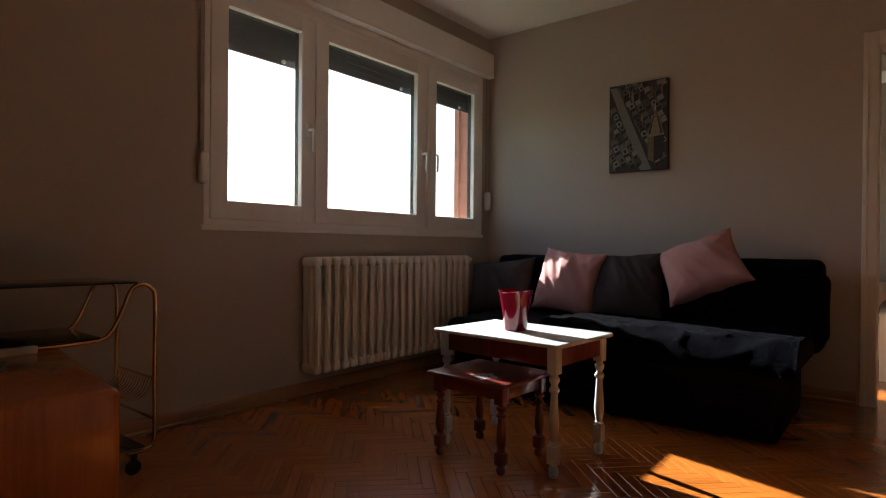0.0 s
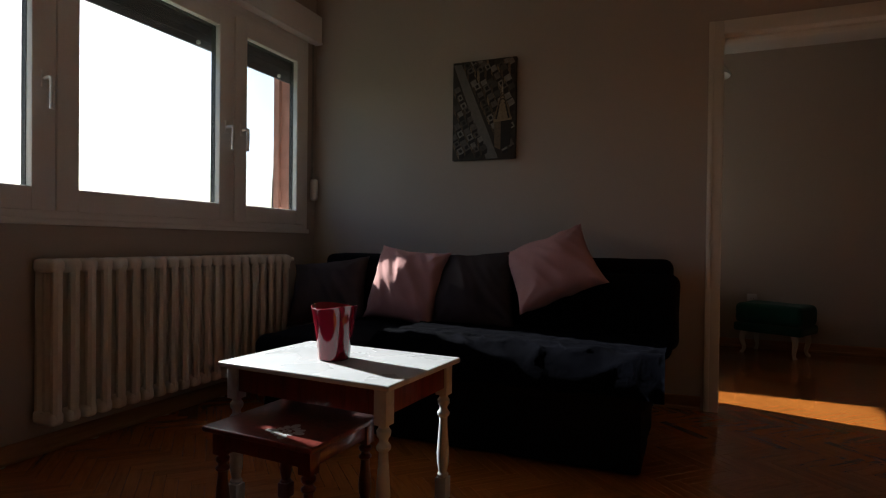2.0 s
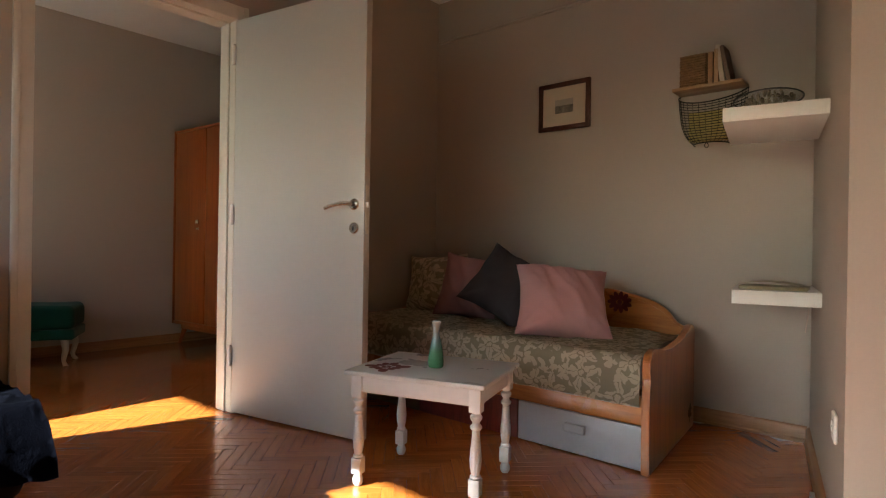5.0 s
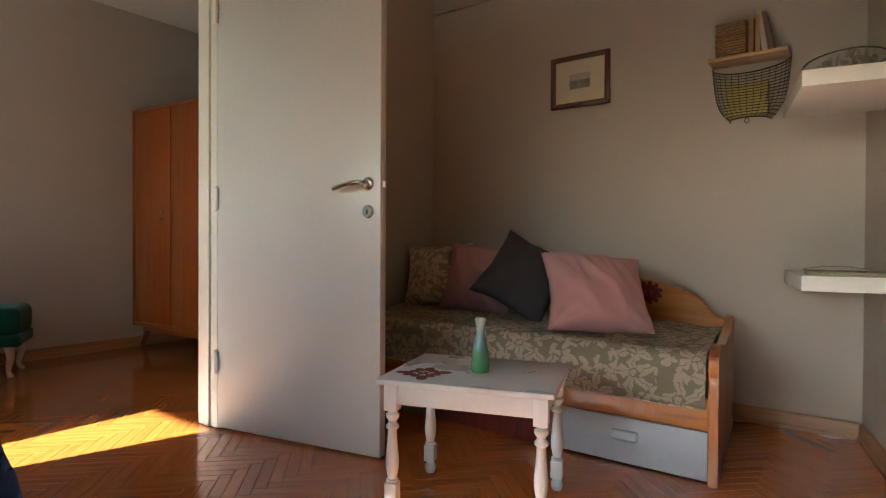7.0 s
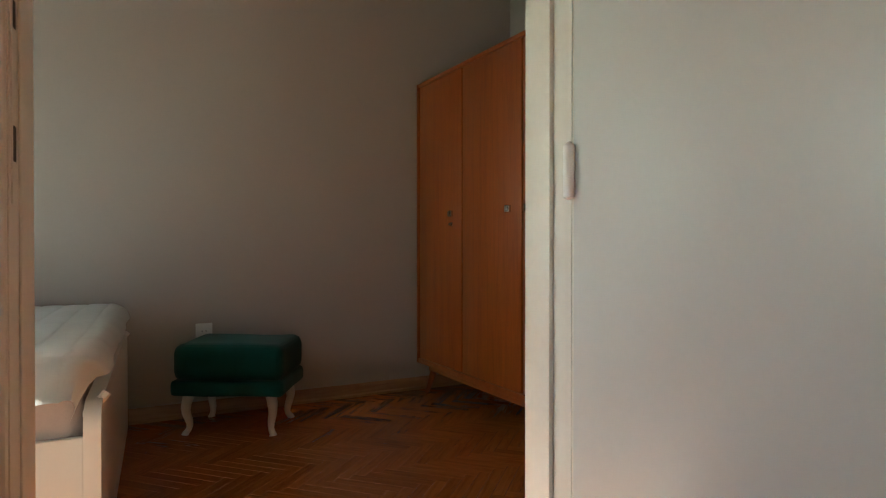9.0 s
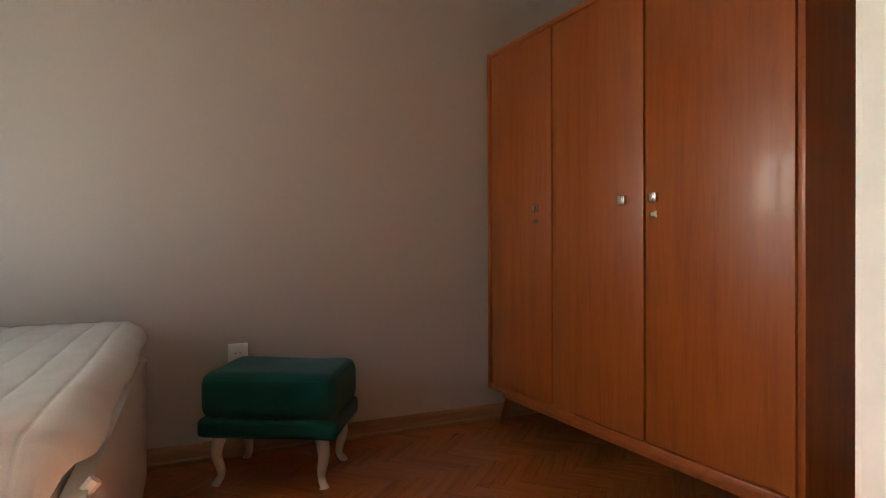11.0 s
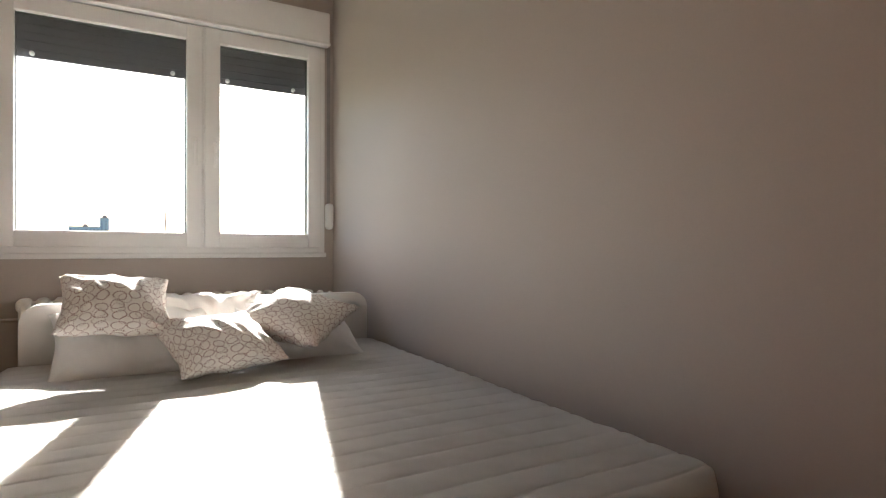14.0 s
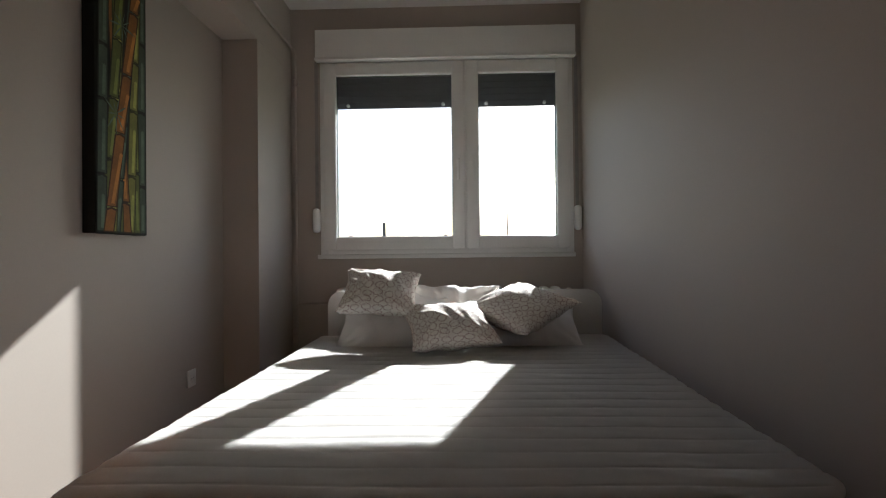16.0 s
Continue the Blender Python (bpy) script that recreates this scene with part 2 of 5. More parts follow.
# pale drawer front, tinted blue for the daylight it reflects
M_DRAWER = mat("pale_drawer_paint", (0.48, 0.53, 0.62), 0.35, 0, 0.06, 4, 60, 0.1)
M_WIRE = mat("black_wire", (0.025, 0.022, 0.02), 0.45, 0.4, 0.2, 20, 100, 0.1)
M_PLAST = mat("white_plastic", (0.78, 0.77, 0.74), 0.3, 0, 0.03, 6, 60, 0.03)
M_DARKP = mat("black_plastic", (0.015, 0.015, 0.016), 0.35, 0, 0.2, 10, 120, 0.08)
M_FRAMEW = wood("dark_frame_wood", (0.10, 0.03, 0.015), (0.05, 0.015, 0.008), 0.35, 0.3)
M_PAPER = mat("passepartout", (0.62, 0.55, 0.42), 0.9, 0, 0.05, 10, 200, 0.1)
M_SHELF = mat("white_shelf_foil", (0.74, 0.73, 0.69), 0.4, 0, 0.03, 4, 60, 0.04)
M_RATTAN = mat("rattan", (0.26, 0.15, 0.065), 0.7, 0, 0.3, 60, 240, 0.5, 0.002)
M_BASKETWOOD = wood("pale_shelf_wood", (0.46, 0.30, 0.16), (0.33, 0.20, 0.10), 0.45, 0.1, axis=1, scale=3.0, stretch=12)
M_BOOK = mat("book_board", (0.42, 0.30, 0.18), 0.7, 0, 0.2, 20, 90, 0.2)
M_SHELLS = mat("dried_petals", (0.42, 0.33, 0.22), 0.7, 0, 0.45, 35, 120, 0.4, 0.003)
M_CERAM = mat("cream_ceramic", (0.62, 0.57, 0.46), 0.15, 0, 0.06, 8, 40, 0.02)

M_GLASS, _nt, _bs, _ln = nodes_of("window_glass")
_nt.nodes.remove(_bs)
_tr = _nt.nodes.new("ShaderNodeBsdfTransparent")
_tr.inputs[0].default_value = (0.93, 0.96, 0.97, 1)
_gl = _nt.nodes.new("ShaderNodeBsdfGlossy")
_gl.inputs["Roughness"].default_value = 0.02
_mx = _nt.nodes.new("ShaderNodeMixShader")
_mx.inputs[0].default_value = 0.06
_ln.new(_tr.outputs[0], _mx.inputs[1])
_ln.new(_gl.outputs[0], _mx.inputs[2])
_ln.new(_mx.outputs[0], _nt.nodes["Material Output"].inputs[0])

# gradient glaze of the bottle vase: pale blue neck to green foot
M_BOTTLE, _nt, _bs, _ln = nodes_of("blue_green_glaze")
_tc = _nt.nodes.new("ShaderNodeTexCoord")
_sx = _nt.nodes.new("ShaderNodeSeparateXYZ")
_ln.new(_tc.outputs["Object"], _sx.inputs[0])
_ln.new(ramp(_nt, math_n(_nt, 'MULTIPLY', _sx.outputs[2], 5.7), ((0.0, (0.09, 0.25, 0.11)), (0.35, (0.13, 0.30, 0.18)), (0.6, (0.20, 0.33, 0.40)), (1.0, (0.40, 0.43, 0.46)))), _bs.inputs["Base Color"])
_bs.inputs["Roughness"].default_value = 0.12

# floral bedspread: pale stylised blossoms and leaves on grey-green
def lobes(nt, vec, scale, randomness, count, low, high):
    """A mask of lobed shapes round the points of a cell pattern; also the angle and distance from the cell's point."""
    vo = node(nt, "ShaderNodeTexVoronoi", Scale=scale, Randomness=randomness)
    vo.voronoi_dimensions = '2D'
    nt.links.new(vec, vo.inputs["Vector"])
    df = nt.nodes.new("ShaderNodeVectorMath")
    df.operation = 'SUBTRACT'
    nt.links.new(vec, df.inputs[0])
    nt.links.new(vo.outputs["Position"], df.inputs[1])
    sp = nt.nodes.new("ShaderNodeSeparateXYZ")
    nt.links.new(df.outputs[0], sp.inputs[0])
    ang = math_n(nt, 'ARCTAN2', sp.outputs[1], sp.outputs[0])
    rs_ = nt.nodes.new("ShaderNodeSeparateColor")
    nt.links.new(vo.outputs["Color"], rs_.inputs[0])
    ang = math_n(nt, 'ADD', ang, math_n(nt, 'MULTIPLY', rs_.outputs[0], 6.28))
    wave = math_n(nt, 'ABSOLUTE', math_n(nt, 'COSINE', math_n(nt, 'MULTIPLY', ang, count)))
    rad = math_n(nt, 'ADD', math_n(nt, 'MULTIPLY', wave, high - low), low)
    return math_n(nt, 'LESS_THAN', vo.outputs["Distance"], rad), ang, vo.outputs["Distance"]


M_FLORAL, _nt, _bs, _ln = nodes_of("floral_cover")
_tc = _nt.nodes.new("ShaderNodeTexCoord")
_sx = _nt.nodes.new("ShaderNodeSeparateXYZ")
_ln.new(_tc.outputs["Object"], _sx.inputs[0])
_cb = _nt.nodes.new("ShaderNodeCombineXYZ")
_ln.new(_sx.outputs[1], _cb.inputs[0])
_ln.new(math_n(_nt, 'ADD', _sx.outputs[0], _sx.outputs[2]), _cb.inputs[1])
_nz = node(_nt, "ShaderNodeTexNoise", Scale=22.0, Detail=2.0)
_ln.new(_cb.outputs[0], _nz.inputs["Vector"])
_wv = _nt.nodes.new("ShaderNodeVectorMath")
_wv.operation = 'MULTIPLY_ADD'
_ln.new(_nz.outputs["Color"], _wv.inputs[0])
_wv.inputs[1].default_value = (0.055, 0.055, 0.0)
_ln.new(_cb.outputs[0], _wv.inputs[2])
_fl, _fa, _fd = lobes(_nt, _wv.outputs[0], 7.2, 0.8, 2.5, 0.14, 0.52)
_lf, _la, _ld = lobes(_nt, _wv.outputs[0], 16.0, 1.0, 1.5, 0.12, 0.56)
_eye = math_n(_nt, 'COMPARE', _fd, 0.12)
_eye.node.inputs[2].default_value = 0.025
_vein = math_n(_nt, 'LESS_THAN', math_n(_nt, 'ABSOLUTE', math_n(_nt, 'SINE', math_n(_nt, 'MULTIPLY', _fa, 2.5))), 0.09)
_far = math_n(_nt, 'GREATER_THAN', _fd, 0.50)
_fl = math_n(_nt, 'MULTIPLY', _fl, math_n(_nt, 'SUBTRACT', 1.0, math_n(_nt, 'MAXIMUM', _eye, _vein)))
_mask = math_n(_nt, 'MAXIMUM', _fl, math_n(_nt, 'MULTIPLY', _lf, _far))
_ln.new(mixcol(_nt, math_n(_nt, 'MULTIPLY', _mask, 0.75), (0.37, 0.335, 0.24), (0.76, 0.69, 0.56)), _bs.inputs["Base Color"])
_bs.inputs["Roughness"].default_value = 0.85
_fw = node(_nt, "ShaderNodeTexNoise", Scale=350.0)
_ln.new(_tc.outputs["Object"], _fw.inputs["Vector"])
bump(_nt, _bs, _fw.outputs[0], 0.3, 0.0006)

# cream cotton printed with dotted red-brown rings, two sizes overlapping
M_RINGS, _nt, _bs, _ln = nodes_of("ring_print_cotton")
_tc = _nt.nodes.new("ShaderNodeTexCoord")
_mask = None
for _sc, _rd, _rr, _th, _cnt in ((23.0, 0.25, 0.40, 0.040, 9.0), (17.0, 0.6, 0.30, 0.026, 8.0)):
    _m, _an, _dd = lobes(_nt, _tc.outputs["UV"], _sc, _rd, 3.0, 0.3, 0.3)
    _ring = math_n(_nt, 'COMPARE', _dd, _rr)
    _ring.node.inputs[2].default_value = _th
    _dot = math_n(_nt, 'GREATER_THAN', math_n(_nt, 'SINE', math_n(_nt, 'MULTIPLY', _an, _cnt * 2)), -0.2)
    _one = math_n(_nt, 'MULTIPLY', _ring, _dot)
    _mask = _one if _mask is None else math_n(_nt, 'MAXIMUM', _mask, math_n(_nt, 'MULTIPLY', _one, 0.55))
_ln.new(mixcol(_nt, _mask, (0.85, 0.80, 0.735), (0.21, 0.055, 0.034)), _bs.inputs["Base Color"])
_bs.inputs["Roughness"].default_value = 0.9

# ---- the shell of the two rooms ----
XW, YD, YB, YR = -2.166, 4.505, 4.64, 6.88       # window wall, door wall (two faces), far bedroom wall
CEIL = 2.67
OUT = XW - 0.22
LW = (1.94, 4.41, 0.99, 2.33)                     # window openings: y0, y1, z0, z1
BW = (5.18, 6.825, 1.055, 2.345)
DX0, DX1, DH = 0.503, 1.382, 2.06                  # doorway


def wall(name, pieces, material=M_WALL, label="", m=None):
    bm = B()
    for p in pieces:
        box(bm, *p)
    return solid(name, bm, material, label or "greige painted plaster wall", "wall", kind="structure", m=m)


wall("wall_window", [
    (OUT + 0.02, XW, -1.3, LW[0], -0.05, CEIL), (OUT + 0.02, XW, LW[1], BW[0], -0.05, CEIL), (OUT + 0.02, XW, BW[1], YR + 0.2, -0.05, CEIL),
    (OUT + 0.02, XW, LW[0], LW[1], -0.05, LW[2]), (OUT + 0.02, XW, LW[0], LW[1], LW[3], CEIL),
    (OUT + 0.02, XW, BW[0], BW[1], -0.05, BW[2]), (OUT + 0.02, XW, BW[0], BW[1], BW[3], CEIL)])
bm = B()
for p in [(OUT - 0.03, OUT + 0.015, -1.3, LW[0] - 0.02, -3, 5), (OUT - 0.03, OUT + 0.015, LW[1] - 0.06, BW[0] - 0.02, -3, 5), (OUT - 0.03, OUT + 0.015, BW[1] + 0.02, 8, -3, 5),
          (OUT - 0.03, OUT + 0.015, LW[0] - 0.02, LW[1] - 0.06, -3, LW[2] - 0.02), (OUT - 0.03, OUT + 0.015, LW[0] - 0.02, LW[1] - 0.06, LW[3], 5),
          (OUT - 0.03, OUT + 0.015, BW[0] - 0.02, BW[1] + 0.02, -3, BW[2] - 0.02), (OUT - 0.03, OUT + 0.015, BW[0] - 0.02, BW[1] + 0.02, BW[3], 5)]:
    box(bm, *p)
box(bm, OUT - 0.03, XW - 0.10, LW[1] - 0.030, LW[1] - 0.002, LW[2], LW[3])
solid("wall_facade", bm, M_FACADE, "red-brown rendered outer face of the facade", "facade", kind="structure")
wall("wall_door", [(XW, DX0 - 0.025, YD, YB, -0.05, CEIL), (DX1 + 0.025, 3.2, YD, YB, -0.05, CEIL), (DX0 - 0.025, DX1 + 0.025, YD, YB, DH + 0.025, CEIL)])
wall("wall_bedroom_breast", [(XW, 0.30, YB, 4.79, -0.05, CEIL)], label="greige plaster chimney breast along the bedroom wall")
wall("wall_pilaster", [(XW, -1.55, 4.792, 4.99, -0.05, 2.245)], label="greige plaster pilaster beside the bedroom window")
wall("wall_beam", [(XW, 0.30, 4.792, 4.99, 2.247, CEIL)], label="greige plaster beam under the bedroom ceiling")
wall("wall_bedroom_far", [(XW, 3.0, YR, YR + 0.2, -0.05, CEIL)])
wall("wall_bedroom_end", [(2.80, 3.0, YB, YR, -0.05, CEIL)])
wall("wall_nook_back", [(2.98, 3.2, 1.2, YD, -0.05, CEIL)])
NOOK = pose(2.98, 2.151, 0, 0, 0, 11.5)
wall("wall_nook_side", [(-1.34, 0.05, -0.9, 0.0, -0.05, CEIL)], m=NOOK)
wall("wall_entry_side", [(1.62, 1.80, -1.3, 1.1, -0.05, CEIL)])
wall("wall_entry_back", [(-0.2, 1.8, -1.3, -1.15, -0.05, CEIL)])
wall("wall_south", [(XW, -0.2, 0.35, 0.5, -0.05, CEIL), (-0.35, -0.2, -1.15, 0.35, -0.05, CEIL)])
bm = B()
box(bm, OUT, 3.2, -1.3, YR + 0.2, CEIL, CEIL + 0.2)
solid("ceiling", bm, M_CEIL, "white painted ceiling", "ceiling", kind="structure")
bm = B()
box(bm, OUT + 0.05, 3.2, -1.3, YR + 0.2, -0.2, -0.012)
floor = solid("floor", bm, M_MAROON, "herringbone oak parquet floor with glossy lacquer", "floor", kind="structure")


def baseboard(x0, y0, x1, y1, side):
    """A wooden skirting with a rounded top and a small quarter-round foot; side: +1 sticks out to the left of its run."""
    a, b = Vector((x0, y0, 0)), Vector((x1, y1, 0))
    d = (b - a)
    length = d.length
    prof = [(0, 0.0), (0.022, 0.0), (0.022, 0.012), (0.014, 0.02), (0.014, 0.062), (0.010, 0.071), (0.004, 0.075), (0, 0.075)]
    bm = B()
    prism(bm, [(side * p, q) for p, q in prof], 0, length, 'x')
    ang = math.degrees(math.atan2(d.y, d.x))
    solid("baseboard", bm, M_BASE, "brown wooden baseboard along the wall", "baseboard", kind="structure", m=pose(x0, y0, 0.001, 0, 0, ang))


baseboard(XW, YD, XW, 0.5, 1)
baseboard(DX0 - 0.09, YD, XW, YD, 1)
baseboard(2.98, YD, DX1 + 0.09, YD, 1)
baseboard(2.98, 2.16, 2.98, YD, 1)
baseboard(1.667, 1.884, 2.97, 2.149, 1)
baseboard(XW, YR, 2.8, YR, -1)
baseboard(2.8, YR, 2.8, YB, -1)
baseboard(0.3, 4.79, -1.55, 4.79, -1)
baseboard(DX1 + 0.09, YB, 2.8, YB, 1)
baseboard(XW, 0.5, -0.2, 0.5, 1)


# ---- windows ----
def ring_frame(bm, y0, y1, z0, z1, w, x0, x1, bev=0.006):
    box(bm, x0, x1, y0, y0 + w, z0, z1, bev)
    box(bm, x0, x1, y1 - w, y1, z0, z1, bev)
    box(bm, x0 + 0.001, x1 - 0.001, y0 + w - 0.004, y1 - w + 0.004, z0, z0 + w, bev)
    box(bm, x0 + 0.001, x1 - 0.001, y0 + w - 0.004, y1 - w + 0.004, z1 - w, z1, bev)


def handle_bar(parent, y, z, x):
    bm = B()
    box(bm, x, x + 0.008, y - 0.014, y + 0.014, z - 0.035, z + 0.035, 0.003)
    tube(bm, smooth_path([(x + 0.004, y, z), (x + 0.045, y, z), (x + 0.052, y, z - 0.02), (x + 0.05, y, z - 0.13)], 4), 0.009, 8)
    part("window_handle", bm, M_PVC, parent)


def window(name, op, sashes, handles, shutters, box_y, box_z, straps, prof=0.082, top=0.035):
    """prof: width of the sash profile; top: how far the sashes end below the opening."""
    y0, y1, z0, z1 = op
    win = thing(name, pose(0, 0, 0), "white plastic casement window with a dark roller shutter partly down", "window", kind="structure")
    xf = XW - 0.045
    bm = B()
    ring_frame(bm, y0, y1, z0, z1, 0.05, xf - 0.05, XW + 0.004)
    for (a, b), (c, d) in zip(sashes, sashes[1:]):
        box(bm, xf - 0.05, XW + 0.002, b - 0.012, c + 0.012, z0 + 0.04, z1 - 0.04, 0.004)
    if top > 0.05:
        box(bm, xf - 0.049, XW + 0.003, y0 + 0.04, y1 - 0.04, z1 - top - 0.012, z1 - 0.04, 0.004)
    part("window_frame", bm, M_PVC, win)
    for a, b in sashes:
        bm = B()
        ring_frame(bm, a, b, z0 + 0.035, z1 - top, prof, xf, XW + 0.016, 0.009)
        sash = part("sash", bm, M_PVC, win)
        bm = B()
        e = prof - 0.005
        ring_frame(bm, a + e, b - e, z0 + 0.035 + e, z1 - top - e, 0.0085, XW - 0.048, XW - 0.019, 0)
        part("seal", bm, M_SEAL, sash)
        bm = B()
        box(bm, XW - 0.018, XW - 0.012, a + e + 0.003, b - e - 0.003, z0 + 0.038 + e, z1 - top - e - 0.003)
        pane = part("pane", bm, M_GLASS, sash)
        pane.visible_shadow = False
    for y, z in handles:
        handle_bar(win, y, z, XW + 0.016)
    bm = B()
    box(bm, XW + 0.0, XW + 0.018, y0 - 0.018, y1 + 0.006, z0 - 0.024, z0 + 0.004, 0.004)
    part("window_sill", bm, M_PVC, win)
    for ya, yb, low in shutters:
        bm = B()
        for i in range(int((z1 - low) / 0.042) + 1):
            zz = low + i * 0.042
            box(bm, xf - 0.085, xf - 0.072, ya, yb, zz, zz + 0.0425, 0.003, 1)
        shut = part("roller_shutter", bm, M_SHUT, win, "dark grey shutter slats")
        for a, b in sashes:
            for y in (a + 0.14, b - 0.14):
                if ya < y < yb:
                    bm = B()
                    lathe(bm, [(0.012, 0), (0.012, 0.012), (0.006, 0.016)], 10)
                    bmesh.ops.transform(bm, matrix=pose(xf - 0.072, y, low + 0.02, 0, 90, 0), verts=bm.verts)
                    part("stopper", bm, M_PVC, shut)
    bm = B()
    box(bm, XW - 0.002, XW + 0.066, box_y[0], box_y[1], box_z[0], box_z[1], 0.006)
    box(bm, XW - 0.001, XW + 0.070, box_y[0] - 0.004, box_y[1] + 0.004, box_z[0] - 0.004, box_z[0] + 0.012, 0.004)
    part("shutter_box", bm, M_PVC, win)
    for y in straps:
        bm = B()
        box(bm, XW + 0.010, XW + 0.0125, y - 0.011, y + 0.011, 1.33, box_z[0])
        part("strap", bm, M_STRAP, win)
        bm = B()
        box(bm, XW, XW + 0.055, y - 0.024, y + 0.024, 1.20, 1.36, 0.022, 5)
        part("strap_winder", bm, M_PVC, win)
    return win


window("window_1", LW, [(1.97, 2.637), (2.641, 3.663), (3.687, 4.372)], [(2.585, 1.575), (3.613, 1.57), (3.737, 1.575)], ((LW[0] + 0.02, 2.639, 1.965), (2.643, LW[1] - 0.02, 2.03)), (1.90, 4.485), (2.325, 2.52), (1.925, 4.455), 0.10, 0.085)
window("window_2", BW, [(5.205, 6.125), (6.135, 6.80)], [(6.085, 1.66), (6.185, 1.66)], ((BW[0] + 0.02, BW[1] - 0.02, 2.04),), (5.165, 6.835), (2.318, 2.51), (5.16, 6.845))

# ---- doorway with its leaf ----
door = thing("door_1", pose(0, 0, 0), "white painted door standing open into the living room", "door", kind="structure")
for sgn, yf in ((-1, YD), (1, YB)):
    for x0, x1, z0, z1 in ((DX0 - 0.075, DX0 - 0.002, 0, DH + 0.075), (DX1 + 0.002, DX1 + 0.064, 0, DH + 0.075), (DX0 - 0.002, DX1 + 0.002, DH + 0.002, DH + 0.075)):
        bm = B()
        ya, yb = sorted((yf, yf + sgn * 0.016))
        box(bm, x0, x1, ya, yb, z0, z1, 0.004)
        ya, yb = sorted((yf + sgn * 0.006, yf + sgn * 0.023))
        if x1 - x0 < 0.2:
            side = x0 if x0 < DX0 else x1
            box(bm, min(side, side + (0.026 if x0 < DX0 else -0.026)), max(side, side + (0.026 if x0 < DX0 else -0.026)), ya, yb, z0, z1, 0.004)
        part("casing", bm, M_CASING, door)
for x0, x1, z0, z1 in ((DX0 - 0.025, DX0, 0, DH), (DX1, DX1 + 0.025, 0, DH), (DX0 - 0.025, DX1 + 0.025, DH, DH + 0.025)):
    bm = B()
    box(bm, x0, x1, YD - 0.004, YB + 0.004, z0, z1)
    sx = 0.012 if x0 > 1 or z1 - z0 < 1 else 0.004
    if z1 - z0 > 1:
        a, b = (x1, x1 + sx) if x0 < 1 else (x0 - sx, x0)
        box(bm, a, b, YD + 0.05, YB, z0, z1 - 0.003, 0.003)
    else:
        box(bm, x0 + 0.04, x1 - 0.04, YD + 0.05, YB, z0 - sx, z0 + 0.001, 0.003)
    part("jamb", bm, M_CASING, door)
bm = B()
box(bm, DX0 - 0.0015, DX0 + 0.002, YD + 0.008, YD + 0.03, 0.95, 1.25)
plate = part("strike_plate", bm, M_CASING, door)
for za, zb in ((1.005, 1.05), (1.175, 1.21)):
    bm = B()
    box(bm, DX0 + 0.0015, DX0 + 0.0026, YD + 0.012, YD + 0.026, za, zb)
    part("bolt_hole", bm, M_SEAL, plate)
LEAF = pose(DX1 - 0.004, YD - 0.014, 0, 0, 0, -78.8)
leaf_bm = B()
box(leaf_bm, 0.0, 0.855, 0.0, 0.042, 0.008, DH - 0.006, 0.003)
leaf = part("door_leaf", leaf_bm, M_DOOR, door, m=LEAF)
for xx in (0.0,):
    for zz in (0.25, 0.985, 1.82):
        bm = B()
        lathe(bm, [(0.004, 0), (0.011, 0.004), (0.011, 0.050), (0.0115, 0.052), (0.0115, 0.056), (0.011, 0.058), (0.011, 0.102), (0.004, 0.11)], 12, -0.004, -0.008)
        part("hinge", bm, M_PVC, leaf, m=pose(0, 0, zz))
bm = B()
for s, r in ((0.008, 0.026),):
    lathe(bm, [(0.026, 0), (0.026, 0.006), (0.022, 0.010), (0.012, 0.012)], 24)
bmesh.ops.transform(bm, matrix=pose(0.80, 0, 1.075, 90, 0, 0), verts=bm.verts)
tube(bm, smooth_path([(0.80, -0.008, 1.075), (0.80, -0.045, 1.075), (0.775, -0.055, 1.076), (0.713, -0.052, 1.068), (0.667, -0.048, 1.056)], 5), 0.010, 10)
part("door_handle", bm, M_STEEL, leaf, "brushed nickel lever handle")
bm = B()
lathe(bm, [(0.026, 0), (0.026, 0.006), (0.022, 0.010), (0.0, 0.010)], 24)
bmesh.ops.transform(bm, matrix=pose(0.80, 0, 0.967, 90, 0, 0), verts=bm.verts)
esc = part("escutcheon", bm, M_STEEL, leaf)
bm = B()
box(bm, 0.7965, 0.8035, -0.0125, -0.0095, 0.955, 0.975, 0.002)
part("keyhole", bm, M_DARKP, leaf)
bm = B()
box(bm, 0.853, 0.857, 0.010, 0.032, 0.94, 1.16, 0.001)
box(bm, 0.855, 0.867, 0.013, 0.029, 1.06, 1.085, 0.003)
part("latch", bm, M_CASING, leaf)


# ---- cushions ----
def arc(q):
    """Cloth run along a stuffed cushion, longer towards its seams."""
    return 0.58 * math.copysign(1 - (1 - abs(q)) ** 0.62, q)


